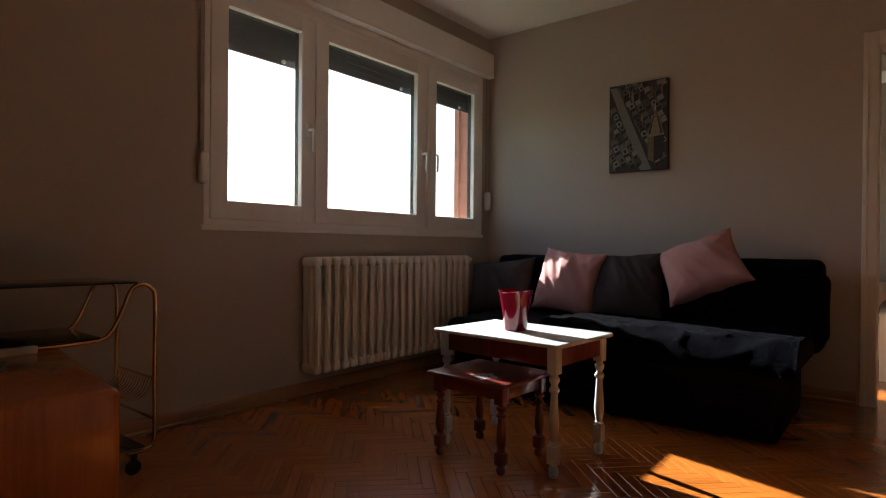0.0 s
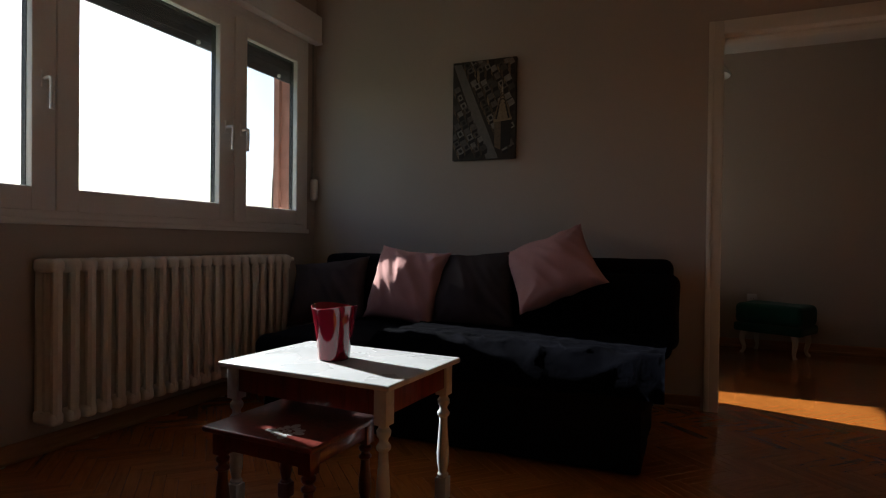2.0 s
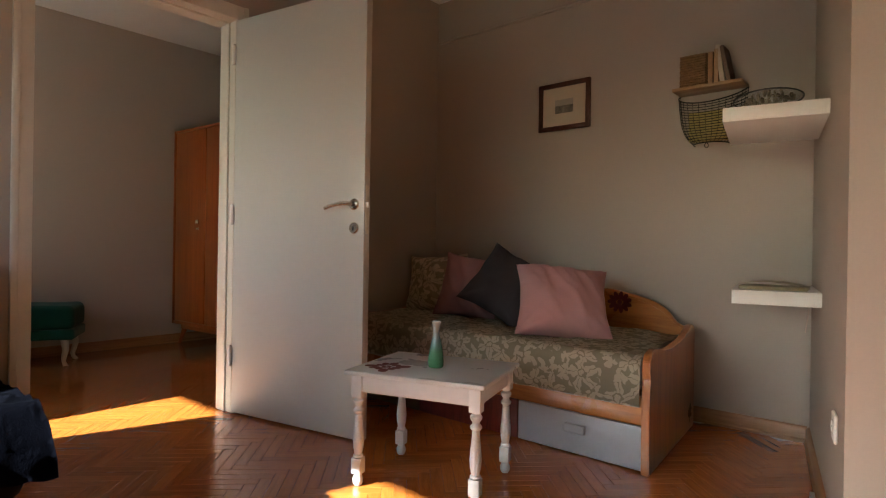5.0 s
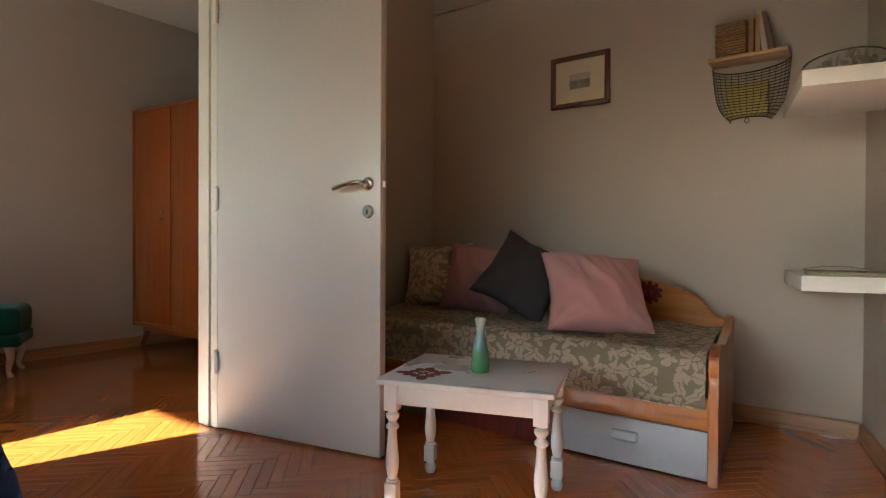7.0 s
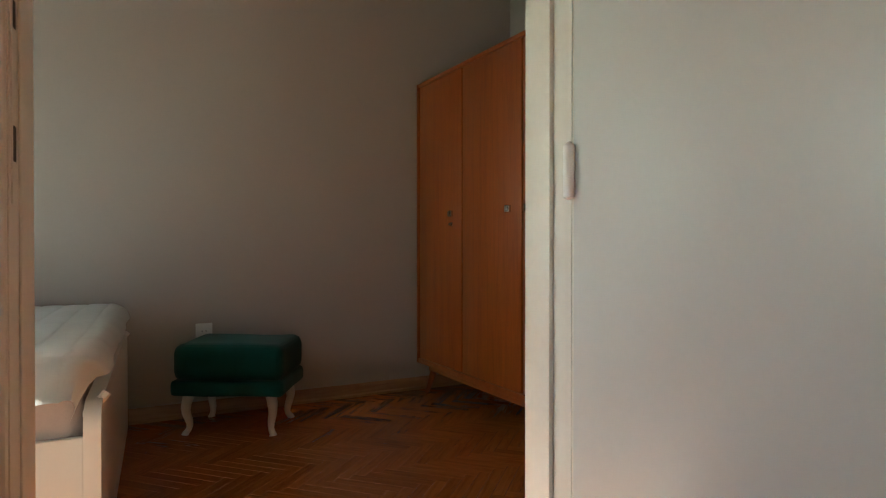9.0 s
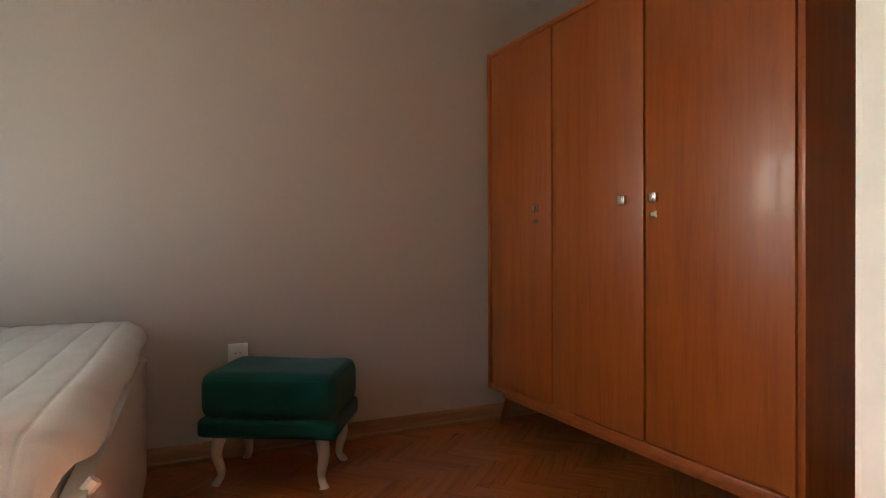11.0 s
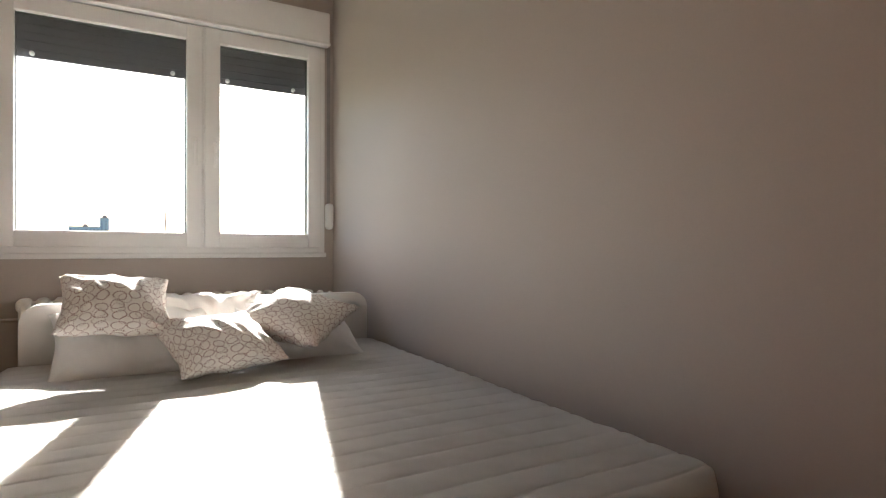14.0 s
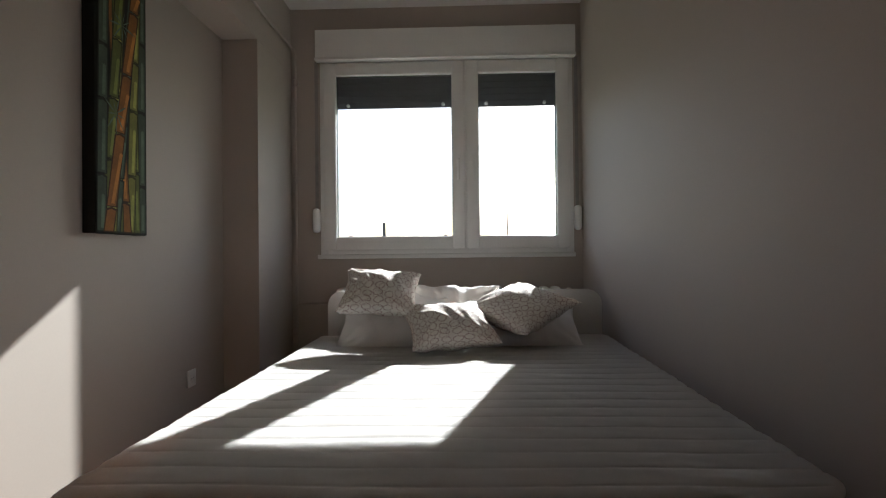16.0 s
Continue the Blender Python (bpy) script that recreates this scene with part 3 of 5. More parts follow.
def cushion(name, w, h, t, material, m, label, seed=0, group="", sag=0.0, wr=1.0, wavy=0.35):
    """A stuffed cushion lying in its own x, y plane, with pointed corners, creases and a seam."""
    n = 36
    bm = B()
    uv = bm.loops.layers.uv.new("UVMap")
    grid = {}
    for side in (1, -1):
        for i in range(n + 1):
            for j in range(n + 1):
                u, v = 2 * i / n - 1, 2 * j / n - 1
                edge = i in (0, n) or j in (0, n)
                if edge and side == -1:
                    grid[side, i, j] = grid[1, i, j]
                    continue
                pin = 1 - 0.105 * (1 - v * v) + 0.012 * wr * noise.noise(Vector((v * 2.5, seed, side)))
                pin2 = 1 - 0.105 * (1 - u * u) + 0.012 * wr * noise.noise(Vector((u * 2.5, seed, 5 + side)))
                if edge:
                    pin = 1 - 0.105 * (1 - v * v)
                    pin2 = 1 - 0.105 * (1 - u * u)
                x, y = u * pin * w / 2, v * pin2 * h / 2
                f = max(0.0, (1 - u ** 2) * (1 - v ** 2))
                z = side * t * 0.60 * f ** 0.47
                p = Vector((x * 6 + seed * 3.1, y * 6 + seed, side * 2.0))
                crease = noise.noise(p * 1.2) * 0.5 + (1 - abs(noise.noise(Vector((p.x * 2.2 + p.y * 1.1, p.y * 0.7, p.z))))) ** 3 * 0.5 - 0.2
                z += side * crease * 0.030 * wr * f ** 0.3 * t / 0.14
                cu, cw = 1 - abs(u), 1 - abs(v)
                fan = math.sin(11 * math.atan2(cw, cu + 1e-6) + seed * 1.7 + (u > 0) * 2 + (v > 0)) * math.exp(-((cu * cu + cw * cw) / 0.30))
                z += side * 0.011 * wr * fan * f ** 0.25
                rad = (1 - f) ** 3
                z += rad * wr * 0.006 * math.sin(9 * math.atan2(v, u) + seed)
                z -= sag * (y / h + 0.5) ** 2
                grid[side, i, j] = bm.verts.new((x, y, z))
    for side in (1, -1):
        for i in range(n):
            for j in range(n):
                q = [grid[side, i, j], grid[side, i + 1, j], grid[side, i + 1, j + 1], grid[side, i, j + 1]]
                ij = [(i, j), (i + 1, j), (i + 1, j + 1), (i, j + 1)]
                if side == -1:
                    q, ij = q[::-1], ij[::-1]
                f = bm.faces.new(q)
                for lo, (a, b) in zip(f.loops, ij):
                    lo[uv].uv = (arc(2 * a / n - 1) * w, arc(2 * b / n - 1) * h)
    return solid(name, bm, material, label, "cushion", group, m=m, sharp=80)


def lean(x, y, z, yaw, tilt, spin=0):
    """Stands a cushion up: its face looks along yaw (degrees from -y), leaning back by tilt, spun in its own plane."""
    return pose(x, y, z) @ pose(0, 0, 0, 0, 0, yaw) @ pose(0, 0, 0, 90 - tilt, 0, 0) @ pose(0, 0, 0, 0, 0, spin)


# ---- living room: radiator under the window ----
def radiator(name, y0, y1, z0, z1, n, xw, label):
    rad = thing(name, pose(xw, y0, 0), label, "radiator")
    pitch = (y1 - y0) / n
    bm = B()
    for xx in (0.03, 0.08, 0.13):
        tube(bm, [(xx, 0, z0 + 0.03), (xx, 0, z1 - 0.03)], pitch * 0.29, 8)
    for zz in (z0 + 0.03, z1 - 0.03):
        box(bm, 0.012, 0.148, -pitch * 0.40, pitch * 0.40, zz - 0.03, zz + 0.03, min(0.02, pitch * 0.36), 3)
    me = mesh_of("column", bm, M_ENAMEL)
    for i in range(n):
        c = new("column", me)
        c.parent = rad
        c.location = (0, pitch * (i + 0.5), 0)
    bm = B()
    for zz in (z0 + 0.035, z1 - 0.035):
        tube(bm, [(0.08, 0.01, zz), (0.08, y1 - y0 - 0.01, zz)], 0.022, 10)
    part("header", bm, M_ENAMEL, rad)
    bm = B()
    tube(bm, smooth_path([(0.08, y1 - y0, z1 - 0.035), (0.08, y1 - y0 + 0.10, z1 - 0.035), (0.02, y1 - y0 + 0.13, z1 - 0.035), (0.02, y1 - y0 + 0.135, z1 - 0.1)], 4), 0.011, 8)
    lathe(bm, [(0.018, z1 - 0.06), (0.02, z1 - 0.05), (0.02, z1 - 0.02), (0.012, z1 - 0.01)], 12, 0.08, y1 - y0 + 0.05)
    part("valve", bm, M_ENAMEL, rad)
    for y in (0.25, y1 - y0 - 0.25):
        bm = B()
        box(bm, 0.0, 0.10, y - 0.01, y + 0.01, z0 + 0.06, z0 + 0.08, 0.003)
        part("bracket", bm, M_ENAMEL, rad)
    return rad


radiator("radiator", 2.53, 4.05, 0.14, 0.825, 21, XW + 0.004, "cream cast-iron column radiator under the window")
radiator("radiator", 5.30, 6.72, 0.14, 0.845, 20, XW + 0.004, "cream column radiator behind the bed's headboard")

# ---- sofa ----
sofa = thing("sofa", pose(-0.715, 3.9, 0), "black armless fabric sofa with a rumpled dark throw", "sofa")


def soft_box(bm, x0, x1, y0, y1, z0, z1, r=0.05, nx=30, ny=16, amp=0.008, seed=0):
    """A padded block with rounded edges and a slightly uneven skin."""
    b2 = bmesh.new()
    box(b2, x0, x1, y0, y1, z0, z1, r, 4)
    bmesh.ops.triangulate(b2, faces=b2.faces)
    for _ in range(4):
        es = [e for e in b2.edges if e.calc_length() > max(x1 - x0, y1 - y0) / nx]
        if not es:
            break
        bmesh.ops.subdivide_edges(b2, edges=es, cuts=1)
        bmesh.ops.triangulate(b2, faces=b2.faces)
    b2.normal_update()
    for v in b2.verts:
        v.co += v.normal * amp * noise.noise(v.co * 5 + Vector((seed, 0, 0)))
    vm = {v: bm.verts.new(v.co) for v in b2.verts}
    for f in b2.faces:
        bm.faces.new([vm[v] for v in f.verts])
    b2.free()


bm = B()
soft_box(bm, -0.93, 0.895, -0.54, 0.30, 0.012, 0.29, 0.02, seed=1)
part("base", bm, M_BLACK, sofa)
bm = B()
soft_box(bm, -0.96, 0.945, -0.60, 0.34, 0.27, 0.44, 0.06, amp=0.012, seed=4)
part("seat", bm, M_BLACK, sofa)
bm = B()
soft_box(bm, -1.18, 0.98, 0.34, 0.56, 0.30, 0.835, 0.05, amp=0.01, seed=8)
soft_box(bm, -1.16, 1.02, 0.28, 0.42, 0.36, 0.76, 0.06, amp=0.01, seed=9)
part("backrest", bm, M_BLACK, sofa)
for x in (-0.85, 0.85):
    for y in (-0.45, 0.25):
        bm = B()
        lathe(bm, [(0.018, 0), (0.022, 0.012)], 10, x, y)
        part("foot", bm, M_DARKP, sofa)


def throw(bm, x0, x1, y0, y1, top, hang):
    nx, ny = 90, 60
    rows = []
    for j in range(ny + 1):
        v = j / ny
        row = []
        for i in range(nx + 1):
            u = i / nx
            x = x0 + (x1 - x0) * u
            y = y0 + (y1 - y0) * v
            z = top
            over = y0 + 0.07 - y
            skew = noise.noise(Vector((u * 3, v * 2, 0.3)))
            fold = noise.noise(Vector((x * 4.5 + y * 2.5, y * 9 - x * 2.0, 1.0))) + 0.6 * noise.noise(Vector((x * 13 + y * 9, y * 12 - x * 6, 4)))
            crease = (1 - abs(noise.noise(Vector((x * 7 + y * 6, y * 8 - x * 3, 9))))) ** 5
            front = math.exp(-((v - 0.25) / 0.22) ** 2)
            z += (0.003 + 0.006 * front) * max(-0.5, fold) + (0.008 + 0.012 * front) * crease + 0.003 * noise.noise(Vector((x * 30 + y * 30, y * 44 - x * 18, 2))) + 0.012
            z += 0.012 * math.exp(-((u - 0.5) / 0.5) ** 2) * front
            if v < 0.22:
                k = (0.22 - v) / 0.22
                z -= 0.11 * k ** 1.5 * hang
                y = y0 + 0.22 * (y1 - y0) - 0.22 * (y1 - y0) * math.sin(k * 1.45) + 0.012 * fold * k
            row.append(bm.verts.new((x + 0.02 * skew, y, z)))
        rows.append(row)
    for a, b in zip(rows, rows[1:]):
        for i in range(nx):
            bm.faces.new((a[i], a[i + 1], b[i + 1], b[i]))
    r = bmesh.ops.solidify(bm, geom=list(bm.faces), thickness=0.006)


bm = B()
throw(bm, -0.30, 0.98, -0.66, 0.04, 0.460, 1.25)
part("throw_blanket", bm, M_THROW, sofa, "dark navy crumpled throw blanket", sharp=80)

SC = "cushions on the sofa"
cushion("cushion", 0.52, 0.44, 0.17, M_GREY, lean(-1.74, 4.07, 0.60, 8, 30, 8), "dark taupe square cushion leaning on the sofa back", 1, SC)
cushion("cushion", 0.48, 0.46, 0.17, M_PINK, lean(-1.17, 4.02, 0.66, -4, 20, -5), "dusty pink square cushion in the sun", 2, SC)
cushion("cushion", 0.50, 0.47, 0.17, M_GREY, lean(-0.77, 4.06, 0.645, 4, 22, 4), "dark taupe square cushion beside a pink one", 3, SC)
cushion("cushion", 0.48, 0.45, 0.15, M_PINK, lean(-0.335, 4.09, 0.785, -6, 38, 29), "dusty pink square cushion tilted on the sofa back", 4, SC)


# ---- turned-leg tables ----
def turned_leg(parent, x, y, top, material, s=1.0):
    bm = B()
    k = 0.021 * s
    hb = top - 0.085 * top / 0.42
    box(bm, x - k, x + k, y - k, y + k, hb, top, 0.002)
    h = hb
    prof = [(0.014, 0.002), (0.019, 0.012), (0.020, 0.026), (0.014, 0.040), (0.017, 0.046)]
    lathe(bm, [(r * s, z * h / 0.33) for r, z in prof], 16, x, y)
    z0, z1 = 0.045 * h / 0.33, 0.105 * h / 0.33
    box(bm, x - k * 0.95, x + k * 0.95, y - k * 0.95, y + k * 0.95, z0, z1, 0.004)
    prof = [(0.012, 0.103), (0.019, 0.108), (0.019, 0.113), (0.014, 0.118), (0.0195, 0.145), (0.021, 0.17), (0.0185, 0.20), (0.0145, 0.245), (0.0135, 0.268), (0.020, 0.274), (0.021, 0.281), (0.0135, 0.29), (0.013, 0.297), (0.020, 0.306), (0.021, 0.316), (0.014, 0.324), (0.016, 0.332)]
    lathe(bm, [(r * s, z * h / 0.33) for r, z in prof], 16, x, y)
    part("leg", bm, material, parent)


def motif(parent, x, y, z, r, material):
    """A stencilled blossom of thin raised petals."""
    for i in range(11):
        bm = B()
        a = 2 * math.pi * i / 11
        rr = r * (0.78 + 0.20 * (i % 3 == 0) + 0.1 * math.sin(i * 2.3))
        pts = []
        for k in range(8):
            b = 2 * math.pi * k / 8
            pts.append((x + math.cos(a) * rr * 0.72 + rr * 0.34 * math.cos(b) * math.cos(a) - rr * 0.22 * math.sin(b) * math.sin(a),
                        y + math.sin(a) * rr * 0.72 + rr * 0.34 * math.cos(b) * math.sin(a) + rr * 0.22 * math.sin(b) * math.cos(a)))
        prism(bm, pts, z + 0.0002, z + 0.0006 + 0.00004 * i, 'z')
        part("petal", bm, material, parent)
    bm = B()
    for i in range(6):
        a = 2 * math.pi * i / 6
        prism(bm, [(x + r * 0.16 * math.cos(a) + r * 0.1 * math.cos(k * math.pi / 3), y + r * 0.16 * math.sin(a) + r * 0.1 * math.sin(k * math.pi / 3)) for k in range(6)], z + 0.0002, z + 0.0009, 'z')
    part("stencil", bm, material, parent)


def turned_table(name, m, w, d, h, top_mat, apron_mat, leg_mat, label, motif_at=None, motif_mat=None, lip=0.02):
    t = thing(name, m, label, "table")
    bm = B()
    box(bm, -w / 2, w / 2, -d / 2, d / 2, h - 0.017, h, 0.005, 3)
    top = part("tabletop", bm, top_mat, t)
    iw, idp = w / 2 - lip - 0.022, d / 2 - lip - 0.022
    ah = 0.062 * h / 0.42
    for x0, x1, y0, y1 in ((-iw, iw, -idp - 0.012, -idp + 0.004), (-iw, iw, idp - 0.004, idp + 0.012), (-iw - 0.012, -iw + 0.004, -idp, idp), (iw - 0.004, iw + 0.012, -idp, idp)):
        bm = B()
        box(bm, x0, x1, y0, y1, h - 0.0175 - ah, h - 0.0175, 0.002)
        part("apron", bm, apron_mat, t)
    for x in (-iw, iw):
        for y in (-idp, idp):
            turned_leg(t, x, y, h - 0.0175, leg_mat)
    if motif_at:
        motif(top, motif_at[0], motif_at[1], h, motif_at[2], motif_mat)
    return t


turned_table("coffee_table", pose(-0.703, 2.632, 0, 0, 0, -4), 0.645, 0.45, 0.524, M_WHITEP, M_MAROON, M_WHITEP, "white coffee table with turned legs and a maroon apron")
turned_table("nesting_table", pose(-0.765, 2.475, 0, 0, 0, -3), 0.405, 0.36, 0.362, M_MAROON, M_MAROON, M_MAROON, "small maroon nesting table with turned legs and white stencil", (0.05, -0.10, 0.06), M_WHITEP)
turned_table("side_table", pose(1.48, 3.153, 0, 0, 0, 18), 0.433, 0.545, 0.43, M_WHITEP, M_WHITEP, M_WHITEP, "white painted side table with turned legs and a red stencil", (-0.093, 0.160, 0.082), M_STENCIL)

bm = B()
lathe(bm, [(0.0, 0.004), (0.050, 0.0), (0.054, 0.004), (0.060, 0.08), (0.070, 0.15), (0.077, 0.195), (0.079, 0.2), (0.076, 0.202), (0.072, 0.196), (0.064, 0.14), (0.052, 0.02), (0.0, 0.015)], 36, cap=False)
for v in bm.verts:
    a = math.atan2(v.co.y, v.co.x)
    if v.co.z > 0.1:
        v.co.z += 0.006 * math.cos(2 * a + 0.6) * (v.co.z - 0.1) / 0.1
solid("vase", bm, M_RED, "glossy dark red ceramic vase on the coffee table", "vase", m=pose(-0.732, 2.625, 0.5245) @ Matrix.Diagonal((0.96, 0.96, 0.87, 1)))
bm = B()
lathe(bm, [(0.0, 0.003), (0.026, 0.0), (0.029, 0.004), (0.030, 0.02), (0.027, 0.055), (0.020, 0.095), (0.0125, 0.120), (0.0115, 0.132), (0.015, 0.155), (0.018, 0.172), (0.0185, 0.174), (0.017, 0.174), (0.013, 0.152), (0.009, 0.13), (0.009, 0.12)], 32, cap=False)
solid("bottle_vase", bm, M_BOTTLE, "slim glazed bottle vase fading from pale blue to green", "vase", m=pose(1.471, 3.143, 0.4305))

# ---- wall pictures ----
M_CITY = mat("aerial_city_print", (0.03, 0.025, 0.02), 0.6, 0, 0.4, 30, 160, 0)
M_ROAD = mat("print_avenue", (0.16, 0.155, 0.145), 0.6, 0, 0.2, 30, 200, 0)
M_TOWER = mat("print_tower", (0.40, 0.36, 0.29), 0.6, 0, 0.3, 40, 200, 0)
pic = thing("canvas_picture", pose(-0.865, YD - 0.001, 1.757), "canvas print of an aerial city view in greys", "picture")
bm = B()
box(bm, -0.21, 0.21, -0.032, 0, -0.315, 0.315, 0.003)
canvas = part("canvas", bm, M_CITY, pic)
rc = random.Random(8)
AV = Vector((0.30, -0.62)).normalized()          # the avenue's run across the print
AC = Vector((-AV.y, AV.x))


def on_print(c, u, v, lift):
    """A point of the print: u along the avenue, v across it, lift up a facade."""
    q = c + AV * u + AC * v
    return (q.x, q.y + lift)


def clip_print(pts):
    return [(min(0.206, max(-0.206, a)), min(0.311, max(-0.311, b))) for a, b in pts]


lay = 0.0326
bm = B()
prism(bm, clip_print([(-0.205, 0.30), (-0.15, 0.30), (0.10, -0.311), (0.02, -0.311)]), -lay - 0.0002, -lay, 'y')
part("printed_avenue", bm, M_ROAD, canvas)
cells = []
for iu in range(-9, 10):
    for iv in range(-8, 9):
        if iv == 0:
            continue
        c = Vector((-0.055, -0.005)) + AV * (iu * 0.052 + rc.uniform(-0.006, 0.006)) + AC * (iv * 0.050 + (0.012 if iv > 0 else -0.012))
        if abs(c.x) < 0.20 and abs(c.y) < 0.30:
            cells.append(c)
cells.sort(key=lambda c: -c.y)
LIT = [mat("print_lit", c, 0.6, 0, 0.35, 60, 200, 0) for c in ((0.25, 0.19, 0.12), (0.15, 0.11, 0.07), (0.09, 0.065, 0.045))]
M_PSHADE = mat("print_shade", (0.012, 0.010, 0.009), 0.6, 0, 0.4, 50, 200, 0)
ROOFS = [mat("print_roof", c, 0.6, 0, 0.4, 50, 200, 0) for c in ((0.11, 0.10, 0.09), (0.21, 0.20, 0.18), (0.055, 0.05, 0.045))]
lits, roofs, shades = [B() for _ in LIT], [B() for _ in ROOFS], B()
for n_, c in enumerate(cells):
    hu, hv = rc.uniform(0.016, 0.023), rc.uniform(0.015, 0.021)
    h = rc.uniform(0.012, 0.04) * (1.9 if c.y > 0.08 and rc.random() < 0.5 else 1.0)
    lay += 0.00001
    a_, b_, c_, d_ = [on_print(c, su * hu, sv * hv, h) for su, sv in ((-1, -1), (1, -1), (1, 1), (-1, 1))]
    lo = [on_print(c, su * hu, sv * hv, 0) for su, sv in ((-1, -1), (1, -1), (1, 1), (-1, 1))]
    k = rc.randrange(3)
    prism(roofs[rc.randrange(3)], clip_print([a_, b_, c_, d_]), -lay - 0.00012, -lay - 0.0001, 'y')
    prism(lits[k], clip_print([lo[0], lo[1], b_, a_]), -lay - 0.00006, -lay - 0.00004, 'y')
    prism(shades, clip_print([lo[1], lo[2], c_, b_]), -lay - 0.00006, -lay - 0.00004, 'y')
    for q in (0.3, 0.55, 0.8):
        z0_, z1_ = h * q, h * q + 0.0022
        prism(shades, clip_print([on_print(c, -hu, -hv, z0_), on_print(c, hu, -hv, z0_), on_print(c, hu, -hv, z1_), on_print(c, -hu, -hv, z1_)]), -lay - 0.00009, -lay - 0.00007, 'y')
    if rc.random() < 0.5:
        prism(shades, clip_print([on_print(c, su * hu * 0.5, sv * hv * 0.5, h) for su, sv in ((-1, -1), (1, -1), (1, 1), (-1, 1))]), -lay - 0.00015, -lay - 0.00013, 'y')
for bmk, mk in zip(lits, LIT):
    tagged(part("printed_front", bmk, mk, canvas), kind="stuff")
for bmk, mk in zip(roofs, ROOFS):
    tagged(part("printed_roof", bmk, mk, canvas), kind="stuff")
tagged(part("printed_shade", shades, M_PSHADE, canvas), kind="stuff")
# the crowned tower beside the avenue
lay += 0.0004
for pts, mt in (([(0.075, -0.24), (0.115, -0.26), (0.115, -0.075), (0.072, -0.07)], LIT[1]), ([(0.115, -0.26), (0.178, -0.23), (0.185, -0.06), (0.115, -0.075)], M_PSHADE), ([(0.066, -0.085), (0.186, -0.075), (0.186, -0.058), (0.066, -0.066)], LIT[0])):
    bm = B()
    prism(bm, pts, -lay - 0.0001, -lay, 'y')
    part("printed_shaft", bm, mt, canvas)
    lay += 0.0001
for i in range(7):
    w = 0.056 - i * 0.0075
    z = -0.065 + i * 0.025
    for k, mt in ((1.0, LIT[1]), (0.82, M_PSHADE), (0.62, LIT[0])):
        bm = B()
        arch = [(0.126 + w * k * math.cos(t_ * math.pi / 10), z + 1.25 * w * k * math.sin(t_ * math.pi / 10)) for t_ in range(11)]
        lz = lay + 0.0003 * (i + 1) + 0.00008 * (3 - 3 * k)
        prism(bm, arch, -lz - 0.00005, -lz, 'y')
        part("printed_tower", bm, mt, canvas)
bm = B()
prism(bm, [(0.121, 0.10), (0.131, 0.10), (0.126, 0.165)], -lay - 0.0026, -lay - 0.0024, 'y')
part("printed_spire", bm, M_TOWER, canvas)

# ---- low cabinet with what stands on it, and the serving trolley ----
cab = thing("tv_cabinet", pose(-0.963, 1.07, 0, 0, 0, -8), "low orange veneered cabinet with rounded corners", "cabinet")
bm = B()
box(bm, -1.0, 0.0, -0.44, 0.0, 0.10, 0.52, 0.02, 4)
body = part("body", bm, M_ORANGE_TV, cab)
bm = B()
box(bm, -0.95, -0.05, -0.40, -0.04, 0.0, 0.10, 0.003)
part("plinth", bm, M_DARKP, cab)
for k, (a, b) in enumerate(((-0.97, -0.51), (-0.49, -0.03))):
    bm = B()
    box(bm, a, b, -0.452, -0.441, 0.13, 0.49, 0.003)
    d = part("door", bm, M_ORANGE_TV, cab)
    bm = B()
    lathe(bm, [(0.006, 0), (0.006, 0.012), (0.011, 0.016), (0.009, 0.022)], 12)
    bmesh.ops.transform(bm, matrix=pose((b - 0.05) if k == 0 else (a + 0.05), -0.452, 0.32, 90, 0, 0), verts=bm.verts)
    part("knob", bm, M_BRASS, d)
tv = thing("television", pose(-1.45, 0.84, 0.5205, 0, 0, -22), "black flat television on the low cabinet", "television")
bm = B()
box(bm, -0.12, 0.12, -0.09, 0.09, 0, 0.012, 0.005)
box(bm, -0.03, 0.03, -0.012, 0.012, 0.01, 0.09, 0.003)
part("stand", bm, M_DARKP, tv)
bm = B()
box(bm, -0.26, 0.26, -0.02, 0.02, 0.06, 0.38, 0.008)
part("screen_housing", bm, M_DARKP, tv)
bm = B()
box(bm, -0.248, 0.248, -0.0215, -0.020, 0.075, 0.367)
part("screen", bm, M_SMOKE, tv)
bm = B()
box(bm, -0.09, 0.09, -0.025, 0.025, 0, 0.016, 0.007, 3)
solid("remote_control", bm, M_DARKP, "black remote control on a white set-top box", "remote", m=pose(-1.76, 1.02, 0.5465, 0, 0, 12))
bm = B()
box(bm, -0.10, 0.10, -0.06, 0.06, 0, 0.025, 0.005, 3)
solid("set_top_box", bm, M_PLAST, "small white plastic box on the low cabinet", "device", m=pose(-1.76, 1.02, 0.5205, 0, 0, 5))

